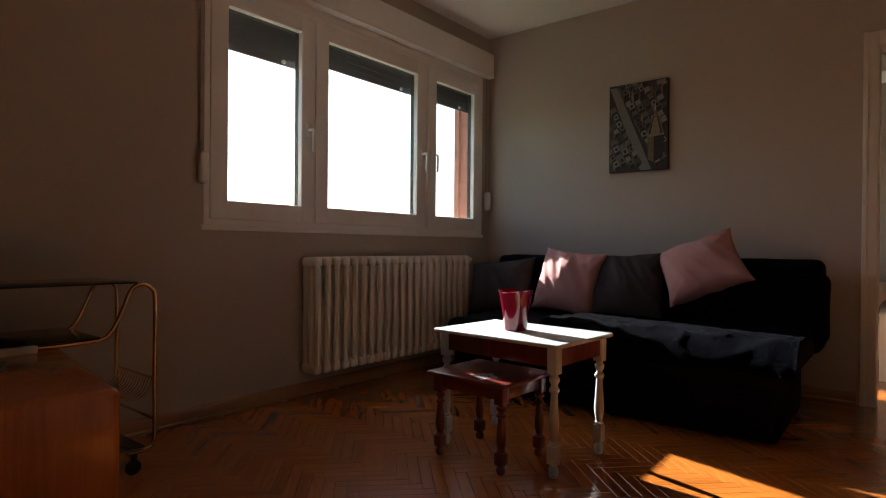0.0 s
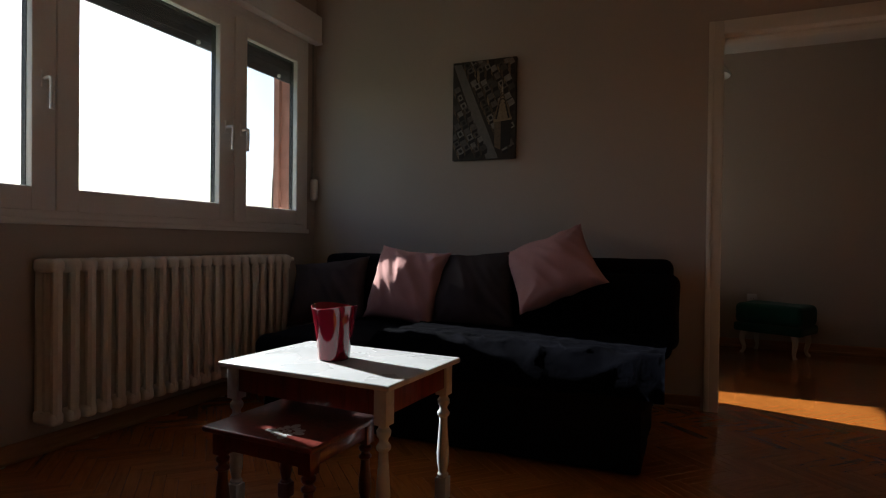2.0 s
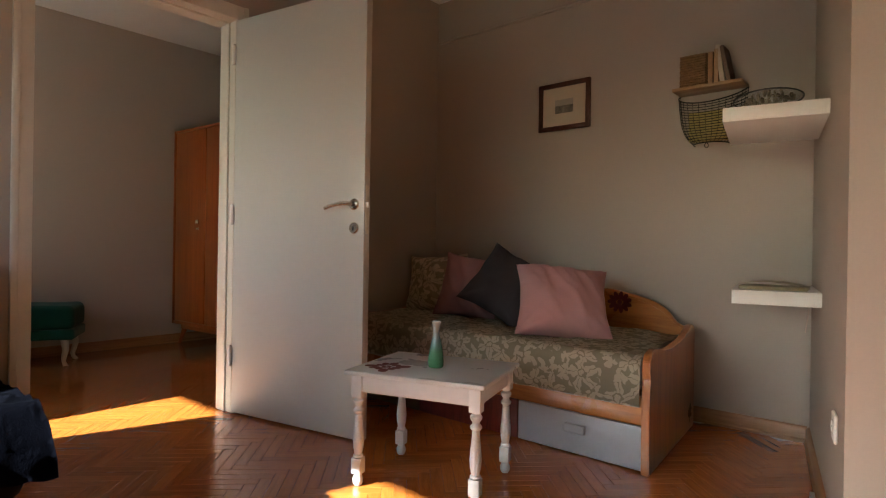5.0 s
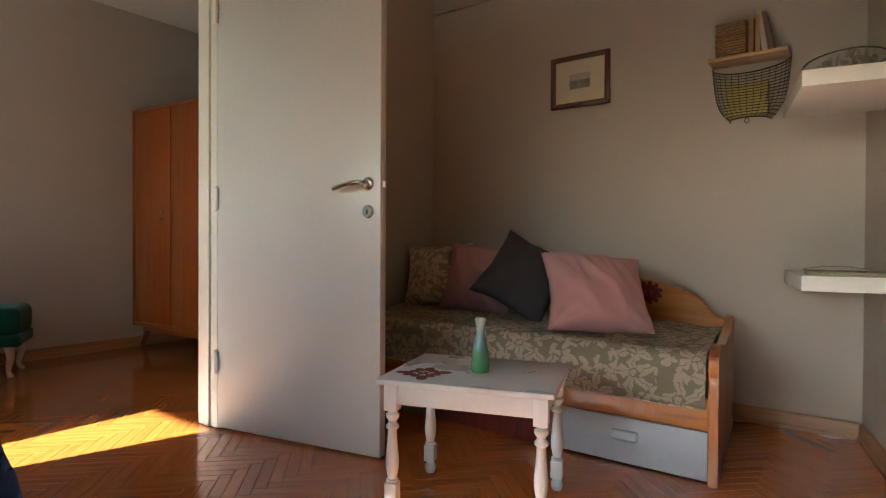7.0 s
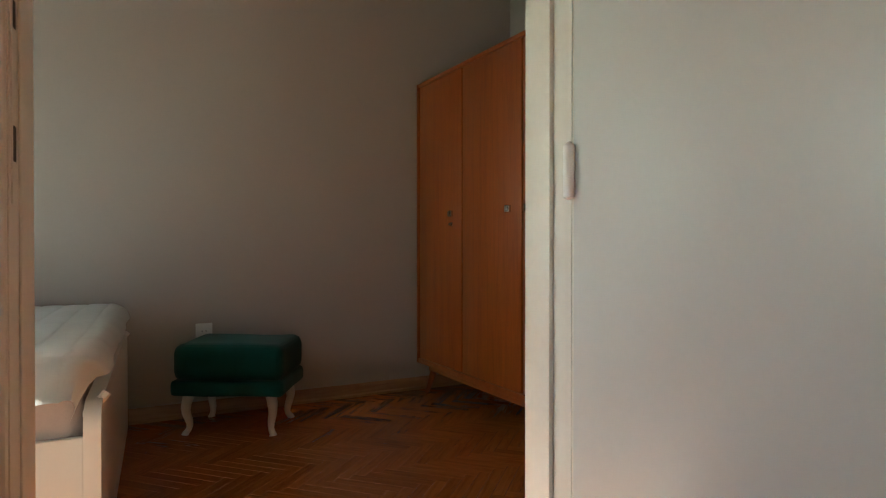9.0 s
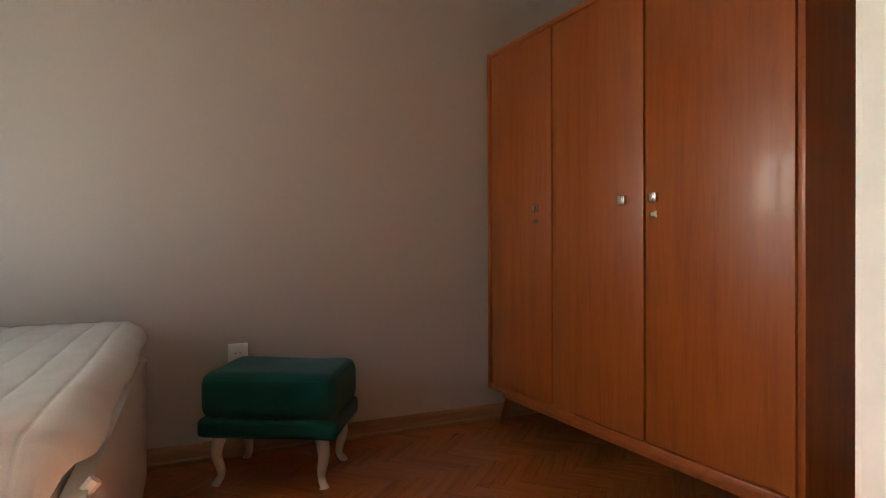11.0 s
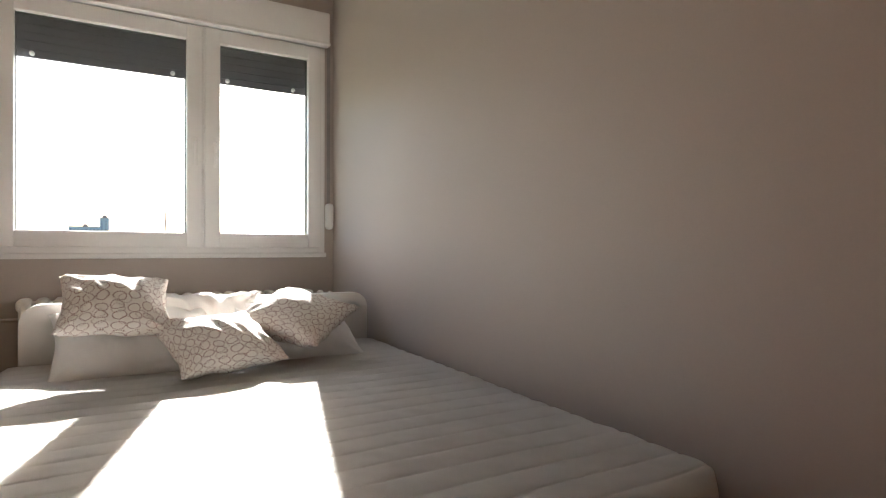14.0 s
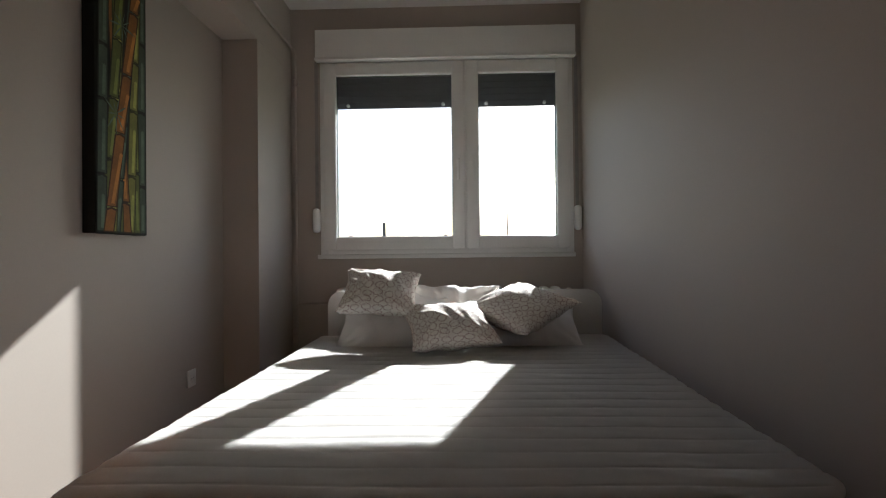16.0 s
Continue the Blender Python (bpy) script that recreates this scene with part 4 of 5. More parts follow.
cart = thing("serving_trolley", pose(-1.70, 1.49, 0), "brass tube serving trolley with smoked glass shelves", "trolley")
for x in (0.0, -0.36):
    bm = B()
    tube(bm, smooth_path([(x, -0.10, 0.085), (x, -0.03, 0.088), (x, 0.0, 0.13), (x, 0.0, 0.35), (x, 0.0, 0.66), (x, -0.012, 0.715), (x, -0.05, 0.735), (x, -0.09, 0.715), (x, -0.125, 0.63), (x, -0.165, 0.555), (x, -0.22, 0.535), (x, -0.45, 0.53), (x, -0.72, 0.53)], 5), 0.0085, 10)
    part("side_tube", bm, M_BRASS, cart)
    bm = B()
    tube(bm, [(x, -0.70, 0.085), (x, -0.70, 0.72)], 0.0085, 10)
    part("post", bm, M_BRASS, cart)
    for y in (-0.08, -0.70):
        bm = B()
        lathe(bm, [(0.008, -0.008), (0.028, -0.008), (0.030, -0.004), (0.030, 0.004), (0.028, 0.008), (0.008, 0.008)], 18)
        bmesh.ops.transform(bm, matrix=pose(x, y, 0.031, 0, 90, 0), verts=bm.verts)
        box(bm, x - 0.014, x + 0.014, y - 0.012, y + 0.012, 0.045, 0.085, 0.004)
        part("caster", bm, M_DARKP, cart)
for z, ya, yb in ((0.74, -0.74, -0.07), (0.542, -0.70, -0.20), (0.10, -0.69, -0.04)):
    bm = B()
    box(bm, -0.372, 0.012, ya, yb, z, z + 0.007, 0.003)
    part("glass_shelf", bm, M_SMOKE, cart)
for z in (0.20, 0.36):
    bm = B()
    tube(bm, [(0, 0, z), (-0.36, 0, z)], 0.0055, 8)
    part("cross_bar", bm, M_BRASS, cart)
for i in range(14):
    bm = B()
    x = -0.02 - i * 0.0245
    tube(bm, smooth_path([(x, 0, 0.36), (x, -0.03, 0.30), (x, -0.09, 0.285), (x, -0.14, 0.33)], 3), 0.0018, 5)
    part("rack_wire", bm, M_BRASS, cart)

# ---- nook: daybed ----
XN = 2.98
day = thing("daybed", pose(0, 0, 0), "lacquered pine daybed with curved back and painted drawers", "bed")
YF, YE, XF = 2.55, 4.46, 2.08
# footboard, a shaped panel across the end
XB = XN - 0.09
SKEW, SKY = 6.3, 0.093                 # the foot end follows the slanting nook wall
out = [(XF - 0.02, 0.0), (XB, 0.0), (XB, 0.48), (XB - 0.02, 0.508), (XB - 0.06, 0.52), (XB - 0.11, 0.512), (XB - 0.17, 0.487), (XB - 0.27, 0.468), (XF + 0.32, 0.458), (XF + 0.20, 0.462), (XF + 0.12, 0.482), (XF + 0.06, 0.49), (XF + 0.01, 0.478), (XF - 0.02, 0.45), (XF - 0.025, 0.41), (XF - 0.005, 0.375), (XF - 0.015, 0.33), (XF - 0.02, 0.28)]
bm = B()
prism(bm, out, YF, YF + 0.032, 'y')
bmesh.ops.bevel(bm, geom=[e for e in bm.edges], offset=0.004, segments=2, affect='EDGES', clamp_overlap=True)
bmesh.ops.rotate(bm, cent=(XF, YF, 0), matrix=Matrix.Rotation(radians(SKEW), 3, 'Z'), verts=bm.verts)
part("footboard", bm, M_PINE_X, day)
bm = B()
prism(bm, [(a, b) for a, b in out], YE, YE + 0.03, 'y')
part("headboard", bm, M_PINE_X, day)
# back board along the wall with an ogee top
pts = [(YF + SKY + a, b) for a, b in ((0.01, 0.18), (0.01, 0.482), (0.06, 0.488), (0.10, 0.515), (0.14, 0.562), (0.22, 0.605), (0.36, 0.637), (0.54, 0.655))]
pts += [(YE - 0.62, 0.655), (YE - 0.45, 0.635), (YE - 0.30, 0.61), (YE - 0.21, 0.575), (YE - 0.16, 0.53), (YE - 0.10, 0.505), (YE - 0.002, 0.50), (YE - 0.002, 0.18)]
bm = B()
prism(bm, pts, XB - 0.03, XB, 'x')
bmesh.ops.bevel(bm, geom=[e for e in bm.edges], offset=0.004, segments=2, affect='EDGES', clamp_overlap=True)
backb = part("back_board", bm, M_PINE, day)
bm = B()
pts2 = [(y, z + 0.004) for y, z in pts[1:-1]]
tube(bm, [(XB - 0.016, p.x, p.y) for p in smooth_path([(y, z, 0) for y, z in pts2], 3)], 0.014, 8)
part("top_moulding", bm, M_PINE, backb)
for k in range(11):
    bm = B()
    a = 2 * math.pi * k / 11
    c = (3.03 + 0.046 * math.cos(a), 0.60 + 0.036 * math.sin(a))
    prism(bm, [(c[0] + 0.026 * math.cos(b) * math.cos(a) - 0.013 * math.sin(b) * math.sin(a), c[1] + 0.026 * math.cos(b) * math.sin(a) + 0.013 * math.sin(b) * math.cos(a)) for b in [j * math.pi / 4 for j in range(8)]], XB - 0.0315, XB - 0.0305, 'x')
    part("petal", bm, M_STENCIL, backb, "maroon stencilled petal")
bm = B()
prism(bm, [(3.03 + 0.014 * math.cos(b), 0.60 + 0.014 * math.sin(b)) for b in [j * math.pi / 4 for j in range(8)]], XB - 0.0318, XB - 0.0305, 'x')
part("stencil", bm, M_STENCIL, backb, "maroon stencilled blossom")
bm = B()
box(bm, XF + 0.0, XF + 0.028, YF + 0.032, YE, 0.185, 0.30, 0.006)
part("side_rail", bm, M_PINE, day)
for y0, y1, mt, lab in ((YF + 0.036, 3.17, M_DRAWER, "pale painted drawer front"), (3.176, 3.80, M_MAROON, "maroon drawer front"), (3.806, YE - 0.004, M_OLIVE, "olive painted drawer front")):
    bm = B()
    box(bm, XF + 0.002, XF + 0.022, y0, y1, 0.006, 0.181, 0.003)
    dr = part("drawer", bm, mt, day, lab)
    yc = (y0 + y1) / 2
    bm = B()
    box(bm, XF - 0.016, XF + 0.004, yc - 0.05, yc + 0.05, 0.095, 0.135, 0.008, 3)
    part("pull", bm, mt, dr)
bm = B()
box(bm, XF + 0.05, XB - 0.034, YF + SKY + 0.04, YE - 0.005, 0.02, 0.28)
part("carcass", bm, M_PINE, day)
bm = B()
nx, ny = 46, 90
rows = []
for j in range(ny + 1):
    v = j / ny
    y = YF + 0.04 + (YE - YF - 0.05) * v
    row = []
    for i in range(nx + 1):
        s = i / nx
        fold = noise.noise(Vector((y * 5, s * 4, 2.2))) + 0.6 * noise.noise(Vector((y * 13, s * 9, 7)))
        if s < 0.28:
            k = s / 0.28
            x, z = XF - 0.014 + 0.015 * fold * (0.4 + 0.6 * k), 0.265 + 0.165 * k + 0.006 * noise.noise(Vector((y * 9, 0, 1)))
        elif s < 0.38:
            k = (s - 0.28) / 0.10 * math.pi / 2
            x, z = XF + 0.028 - 0.04 * math.cos(k) + 0.014 * fold, 0.43 + 0.035 * math.sin(k) + 0.006 * fold
        else:
            k = (s - 0.38) / 0.62
            x, z = XF + 0.028 + (XB - 0.034 - XF - 0.028) * k, 0.463 + 0.014 * fold
        row.append(bm.verts.new((x, y + SKY * max(0.0, (x - XF) / (XB - XF)) * (1 - v), z)))
    rows.append(row)
for a, b in zip(rows, rows[1:]):
    for i in range(nx):
        bm.faces.new((a[i], a[i + 1], b[i + 1], b[i]))
bmesh.ops.solidify(bm, geom=list(bm.faces), thickness=0.01)
spread = solid("bedspread", bm, M_FLORAL, "grey-green floral bedspread over the daybed mattress", "bedspread", sharp=80)
hem = B()
tube(hem, [(XF - 0.016 + 0.006 * (noise.noise(Vector((y * 5, 0, 2.2))) + 0.6 * noise.noise(Vector((y * 13, 0, 7)))), y, 0.266 + 0.006 * noise.noise(Vector((y * 9, 0, 1)))) for y in [YF + 0.04 + (YE - YF - 0.05) * q / 70 for q in range(71)]], 0.0045, 6)
part("hem", hem, M_FLORAL, spread)
bm = B()
box(bm, XF + 0.03, XB - 0.0345, YF + SKY + 0.045, YE - 0.01, 0.285, 0.44, 0.03, 3)
solid("mattress", bm, M_COTTON, "white daybed mattress under the floral cover", "mattress")
DC = "cushions on the daybed"
cushion("cushion", 0.44, 0.40, 0.17, M_FLORAL, lean(2.72, 4.26, 0.645, -78, 16, 4), "grey-green floral cushion on the daybed", 11, DC)
cushion("cushion", 0.42, 0.42, 0.15, M_PINK, lean(2.66, 3.92, 0.64, -72, 20, -6), "dusty pink cushion behind a dark one", 12, DC)
cushion("cushion", 0.42, 0.42, 0.15, M_GREY, lean(2.56, 3.58, 0.672, -62, 30, -30), "dark taupe cushion tilted on its corner against a pink one", 13, DC)
cushion("cushion", 0.47, 0.44, 0.19, M_PINK, lean(2.39, 3.12, 0.625, -48, 42, -6), "dusty pink square cushion leaning back on a dark one", 14, DC)

# ---- nook: wall pieces ----
fr = thing("framed_print", pose(XN, 3.455, 1.765), "small framed print in a dark wooden frame", "picture")
for y0, y1, z0, z1 in ((-0.175, -0.147, -0.147, 0.147), (0.147, 0.175, -0.147, 0.147), (-0.175, 0.175, -0.147, -0.119), (-0.175, 0.175, 0.119, 0.147)):
    bm = B()
    box(bm, -0.022, 0, y0, y1, z0, z1, 0.004)
    part("frame_bar", bm, M_FRAMEW, fr)
bm = B()
box(bm, -0.010, -0.004, -0.147, 0.147, -0.119, 0.119)
mount = part("mount", bm, M_PAPER, fr)
M_ETCH = mat("etching", (0.20, 0.19, 0.16), 0.8, 0, 0.6, 45, 160, 0)
M_ETCHSKY = mat("etching_sky", (0.42, 0.40, 0.34), 0.8, 0, 0.1, 20, 100, 0)
bm = B()
box(bm, -0.0112, -0.0106, -0.062, 0.062, -0.042, 0.005)
part("printed_land", bm, M_ETCH, mount)
bm = B()
box(bm, -0.0112, -0.0106, -0.062, 0.062, 0.0055, 0.042)
part("printed_sky", bm, M_ETCHSKY, mount)

bk = thing("wire_basket_shelf", pose(XN, 2.595, 1.43), "black wire wall basket with a wooden shelf on top", "wall basket")
bm = B()
box(bm, -0.135, -0.002, -0.165, 0.165, 0.275, 0.292, 0.003)
part("shelf_board", bm, M_BASKETWOOD, bk)


def basket_pt(a, k):
    """a: across 0..1, k: 0 at the rim, 1 at the bottom."""
    ang = math.pi * a
    ww = 0.165 * (1 - 0.14 * k - 0.34 * k ** 5)
    dd = 0.135 * (1 - 0.25 * k ** 1.5)
    return (-dd * math.sin(ang) ** 0.8 - 0.004, -ww * math.cos(ang), 0.275 - 0.075 * math.sin(ang) * (1 - k) - 0.27 * k)


bm = B()
for k in range(17):
    kk = k / 16
    tube(bm, [basket_pt(a / 20, kk) for a in range(21)], 0.0032 if k in (0, 16) else 0.0020, 5)
for a in range(17):
    tube(bm, [basket_pt(a / 16, k / 8) for k in range(9)], 0.0013, 5)
part("wire_mesh", bm, M_WIRE, bk)
bm = B()
tube(bm, smooth_path([(-0.105, 0.0, 0.005), (-0.105, 0.010, -0.012), (-0.105, 0, -0.024), (-0.105, -0.010, -0.012), (-0.105, 0.0, 0.005)], 3), 0.002, 5)
part("hook", bm, M_WIRE, bk)
bm = B()
box(bm, -0.07, -0.02, -0.08, 0.10, 0.02, 0.17, 0.004)
solid("envelope", bm, mat("yellow_paper", (0.50, 0.42, 0.16), 0.8, 0, 0.15, 12, 90, 0.1), "yellow papers inside the wire basket", "papers", m=pose(XN, 2.595, 1.43, 0, 0, 0))
rattan = thing("rattan_box", pose(XN, 2.595, 1.7225), "woven rattan box on the wall basket's shelf", "box")
bm = B()
box(bm, -0.110, -0.014, 0.010, 0.130, 0.001, 0.160, 0.004, 2)
part("body", bm, M_RATTAN, rattan)
for i in range(13):
    zz = 0.008 + i * 0.0125
    ring = []
    for k in range(41):
        a = k / 40 * 4
        side, q = int(a) % 4, a - int(a)
        xx, yy = ((-0.112 + 0.1 * q, 0.008), (-0.012, 0.008 + 0.124 * q), (-0.012 - 0.1 * q, 0.132), (-0.112, 0.132 - 0.124 * q))[side]
        w = 0.0028 * (1 if (k + i) % 2 else -1)
        ring.append((xx + (w if side in (1, 3) else 0), yy + (w if side in (0, 2) else 0), zz))
    bm = B()
    tube(bm, ring, 0.0042, 5)
    part("strand", bm, M_RATTAN, rattan)
for i, (y, h, t, c) in enumerate(((-0.005, 0.16, 0.022, (0.30, 0.18, 0.09)), (-0.032, 0.17, 0.020, (0.42, 0.28, 0.15)), (-0.062, 0.19, 0.022, (0.55, 0.48, 0.38)), (-0.092, 0.185, 0.018, (0.16, 0.11, 0.08)))):
    bk2 = thing("book", pose(XN, 2.585 + y, 1.7225, (0, 0, -8, -12)[i], 0, 0), "slim worn book leaning on the basket shelf", "book", "books on the basket shelf")
    bm = B()
    box(bm, -0.11, -0.01, -t / 2 + 0.002, t / 2 - 0.002, 0.003, h - 0.003)
    part("pages", bm, M_PAPER, bk2)
    cm = mat("book_cover", c, 0.6, 0, 0.15, 20, 80, 0.1)
    bm = B()
    box(bm, -0.113, -0.008, -t / 2, -t / 2 + 0.002, 0, h)
    box(bm, -0.113, -0.008, t / 2 - 0.002, t / 2, 0, h)
    box(bm, -0.116, -0.1125, -t / 2, t / 2, 0, h, 0.001)
    part("cover", bm, cm, bk2)

for z0, z1, xa, dp in ((1.367, 1.420, -0.80, 0.335), (0.680, 0.735, -0.60, 0.305)):
    bm = B()
    box(bm, xa, xa + 0.52, 0.001, dp, z0, z1, 0.002)
    solid("wall_shelf", bm, M_SHELF, "white floating wall shelf in the nook", "shelf", "floating shelves", m=NOOK)
dish = thing("oval_dish", NOOK @ pose(-0.62, 0.19, 1.4205, 0, 0, 4), "glass rimmed oval dish of dried petals and shells", "dish")
bm = B()
lathe(bm, [(0.0, 0.004), (0.08, 0.0), (0.085, 0.003), (0.12, 0.03), (0.145, 0.052), (0.148, 0.055), (0.144, 0.056), (0.115, 0.034), (0.08, 0.010), (0.0, 0.010)], 40, cap=False)
bmesh.ops.scale(bm, vec=(1.15, 0.80, 1), verts=bm.verts)
part("bowl", bm, M_GLASS, dish)
bm = B()
tube(bm, [(0.148 * 1.15 * math.cos(2 * math.pi * i / 40), 0.148 * 0.8 * math.sin(2 * math.pi * i / 40), 0.056) for i in range(41)], 0.003, 6)
part("rim", bm, M_DARKP, dish)
bm = B()
for i in range(70):
    a, r = random.uniform(0, 6.28), 0.115 * math.sqrt(random.random())
    b2 = bmesh.ops.create_icosphere(bm, subdivisions=1, radius=1.0)
    bmesh.ops.transform(bm, matrix=pose(r * 1.15 * math.cos(a), r * 0.8 * math.sin(a), 0.04 + random.uniform(-0.005, 0.02), random.uniform(0, 180), random.uniform(0, 180), 0) @ Matrix.Diagonal((random.uniform(0.010, 0.024), random.uniform(0.006, 0.014), 0.004, 1)), verts=b2["verts"])
pt = part("petals", bm, M_SHELLS, dish)
tagged(pt, kind="stuff")
bm = B()
box(bm, -0.12, 0.12, -0.09, 0.09, 0, 0.014, 0.003)
solid("magazine", bm, mat("magazine_cover", (0.36, 0.32, 0.20), 0.5, 0, 0.2, 8, 60, 0.05), "olive covered magazine on the lower shelf", "magazine", m=NOOK @ pose(-0.45, 0.155, 0.7355, 0, 0, 84))
bm = B()
for i in range(13):
    u = i / 12
    vs = [bm.verts.new((-0.10 + 0.22 * u, s * 0.08, 0.002 + 0.012 * math.sin(u * 3.1) + 0.001)) for s in (-1, 1)]
vs = list(bm.verts)
for i in range(12):
    bm.faces.new((vs[2 * i], vs[2 * i + 2], vs[2 * i + 3], vs[2 * i + 1]))
bmesh.ops.solidify(bm, geom=list(bm.faces), thickness=0.0015)
solid("leaflet", bm, M_PAPER, "curled paper leaflet lying on a magazine", "paper", m=NOOK @ pose(-0.44, 0.16, 0.751, 0, 0, 80))
bm = B()
box(bm, -0.022, 0.022, -0.001, 0.001, -0.075, 0, 0.0005, 1, pose(0, 0, 0, 8, 12, 0))
tube(bm, [(0, 0, 0), (0.002, 0.002, 0.03)], 0.001, 4)
solid("paper_tag", bm, mat("tag_paper", (0.55, 0.42, 0.36), 0.7), "small paper tag hanging under the shelf", "tag", m=NOOK @ pose(-0.53, 0.04, 0.650))


def outlet(m, label):
    o = thing("wall_outlet", m, label, "outlet")
    bm = B()
    box(bm, -0.041, 0.041, -0.010, 0, -0.041, 0.041, 0.005, 3)
    pl = part("plate", bm, M_PLAST, o)
    bm = B()
    lathe(bm, [(0.0215, 0), (0.0215, 0.003), (0.019, 0.003), (0.019, 0.0008), (0.0, 0.0008)], 24, cap=False)
    bmesh.ops.transform(bm, matrix=pose(0, -0.010, 0, 90, 0, 0), verts=bm.verts)
    part("socket_ring", bm, M_PLAST, pl)
    bm = B()
    for x in (-0.0095, 0.0095):
        lathe(bm, [(0.0028, 0), (0.0028, 0.0012)], 8, x, 0)
    bmesh.ops.transform(bm, matrix=pose(0, -0.0102, 0, 90, 0, 0), verts=bm.verts)
    part("pin_hole", bm, M_DARKP, pl)
    return o


outlet(pose(0.885, YR, 0.445), "white wall outlet above the green footstool")
outlet(NOOK @ pose(-1.15, 0.0, 0.38, 0, 0, 180), "white wall outlet on the nook wall")
outlet(pose(-1.17, 4.79, 0.47, 0, 0, 180), "white wall outlet beside the bed")
bm = B()
box(bm, -1.32, -0.72, 0.023, 0.038, 0.0, 0.03, 0.003)
solid("cable_trunk", bm, M_PLAST, "white plastic cable trunking along the floor", "cable trunk", m=NOOK)
bm = B()
tube(bm, [(XN - 0.012, 4.49, 2.375), (XN - 0.012, 2.4, 2.375)], 0.012, 8)
for y in (4.3, 3.6, 2.9):
    box(bm, XN - 0.014, XN, y - 0.006, y + 0.006, 2.366, 2.384)
solid("conduit", bm, M_PIPE, "painted conduit running high along the wall", "pipe")

# ---- bedroom: bed ----
bed = thing("double_bed", pose(0, 0, 0), "white double bed with rounded headboard and footboard", "bed")


def rounded(y0, y1, z0, z1, r, n=8):
    pts = [(y0, z0), (y1, z0)]
    pts += [(y1 - r + r * math.cos(a), z1 - r + r * math.sin(a)) for a in [k * math.pi / 2 / n for k in range(n + 1)]]
    pts += [(y0 + r + r * math.cos(a), z1 - r + r * math.sin(a)) for a in [math.pi / 2 + k * math.pi / 2 / n for k in range(n + 1)]]
    return pts


for nm, x0, x1, y0, y1, z1, r in (("headboard", -1.60, -1.545, 5.37, 6.845, 0.858, 0.075), ("footboard", 0.495, 0.535, 5.345, 6.80, 0.488, 0.07)):
    bm = B()
    prism(bm, rounded(y0, y1, 0.0, z1, r), x0, x1, 'x')
    bmesh.ops.bevel(bm, geom=[e for e in bm.edges if len(e.link_faces) == 2 and e.calc_face_angle(0) > 1.0], offset=0.004, segments=2, affect='EDGES', clamp_overlap=True)
    part(nm, bm, M_BEDWHITE, bed)
for y in (5.36, 6.765):
    bm = B()
    box(bm, -1.544, 0.494, y, y + 0.022, 0.14, 0.40, 0.004)
    part("side_rail", bm, M_BEDWHITE, bed)
bm = B()
for i in range(16):
    x = -1.50 + i * 0.127
    box(bm, x, x + 0.07, 5.383, 6.764, 0.30, 0.318, 0.002)
part("slatted_base", bm, M_PINE, bed)
bm = B()
box(bm, -1.535, 0.488, 5.385, 6.763, 0.32, 0.585, 0.04, 4)
solid("mattress", bm, M_MATT, "thick mattress with grey-beige side cloth", "mattress")


def quilt_z(x, y):
    seam = abs(math.sin(math.pi * (x + 0.007 * noise.noise(Vector((y * 2.3, x * 2, 0)))) / 0.092)) ** 0.27
    z = 0.611 + 0.0072 * seam
    z += 0.004 * noise.noise(Vector((x * 3, y * 3, 0))) + 0.0022 * noise.noise(Vector((x * 22, y * 26, 3))) * seam
    return z


bm = B()
nx, ny = 500, 70
X0, X1, Y0, Y1 = -1.535, 0.55, 5.27, 6.872
rows = []
for i in range(nx + 1):
    x = X0 + (X1 - X0) * i / nx
    row = []
    for j in range(ny + 1):
        wide = Y1 - Y0 - 0.06 * i / nx
        y = Y0 + (Y1 - Y0) * j / ny
        z = quilt_z(x, y)
        xx, yy = x, Y0 + wide * j / ny
        e = max(0.0, (x - (X1 - 0.075)) / 0.075)
        if e > 0:
            z -= 0.060 * e ** 2.0 + 0.010 * e * noise.noise(Vector((y * 7, 3, 1)))
            xx = X1 - 0.075 + 0.075 * math.sin(e * 1.4) + 0.010 * noise.noise(Vector((y * 5, 8, 1))) * e
        e2 = max(0.0, ((Y0 + 0.075) - y) / 0.075, 0.25 * (y - (Y1 - 0.04)) / 0.04)
        if e2 > 0:
            z -= 0.10 * e2 ** 2.0 + 0.008 * e2 * noise.noise(Vector((x * 7, 3, 5)))
        cx, cy = max(0.0, (x - (X1 - 0.14)) / 0.14), max(0.0, (y - (Y1 - 0.14)) / 0.14, ((Y0 + 0.14) - y) / 0.14)
        xx -= 0.075 * min(cx, 1) ** 2 * cy ** 2
        yy += (-1 if y > 6 else 1) * 0.055 * cy ** 2 * cx ** 2
        row.append(bm.verts.new((xx, yy, z)))
    rows.append(row)
for a, b in zip(rows, rows[1:]):
    for j in range(ny):
        bm.faces.new((a[j], b[j], b[j + 1], a[j + 1]))
bmesh.ops.solidify(bm, geom=list(bm.faces), thickness=0.012)
tp = solid("mattress_topper", bm, M_QUILT, "white quilted mattress topper with stitched rows", "mattress topper", sharp=80)
for y in (5.42, 6.60):
    bm = B()
    tube(bm, smooth_path([(0.545, y, 0.50), (0.52, y, 0.47), (0.49, y + 0.01, 0.44)], 3), 0.012, 6)
    part("corner_strap", bm, M_COTTON, tp)
cushion("pillow", 0.62, 0.44, 0.16, M_COTTON, lean(-1.33, 5.78, 0.71, 88, 56, 2), "white cotton pillow against the headboard", 21, "pillows on the bed")
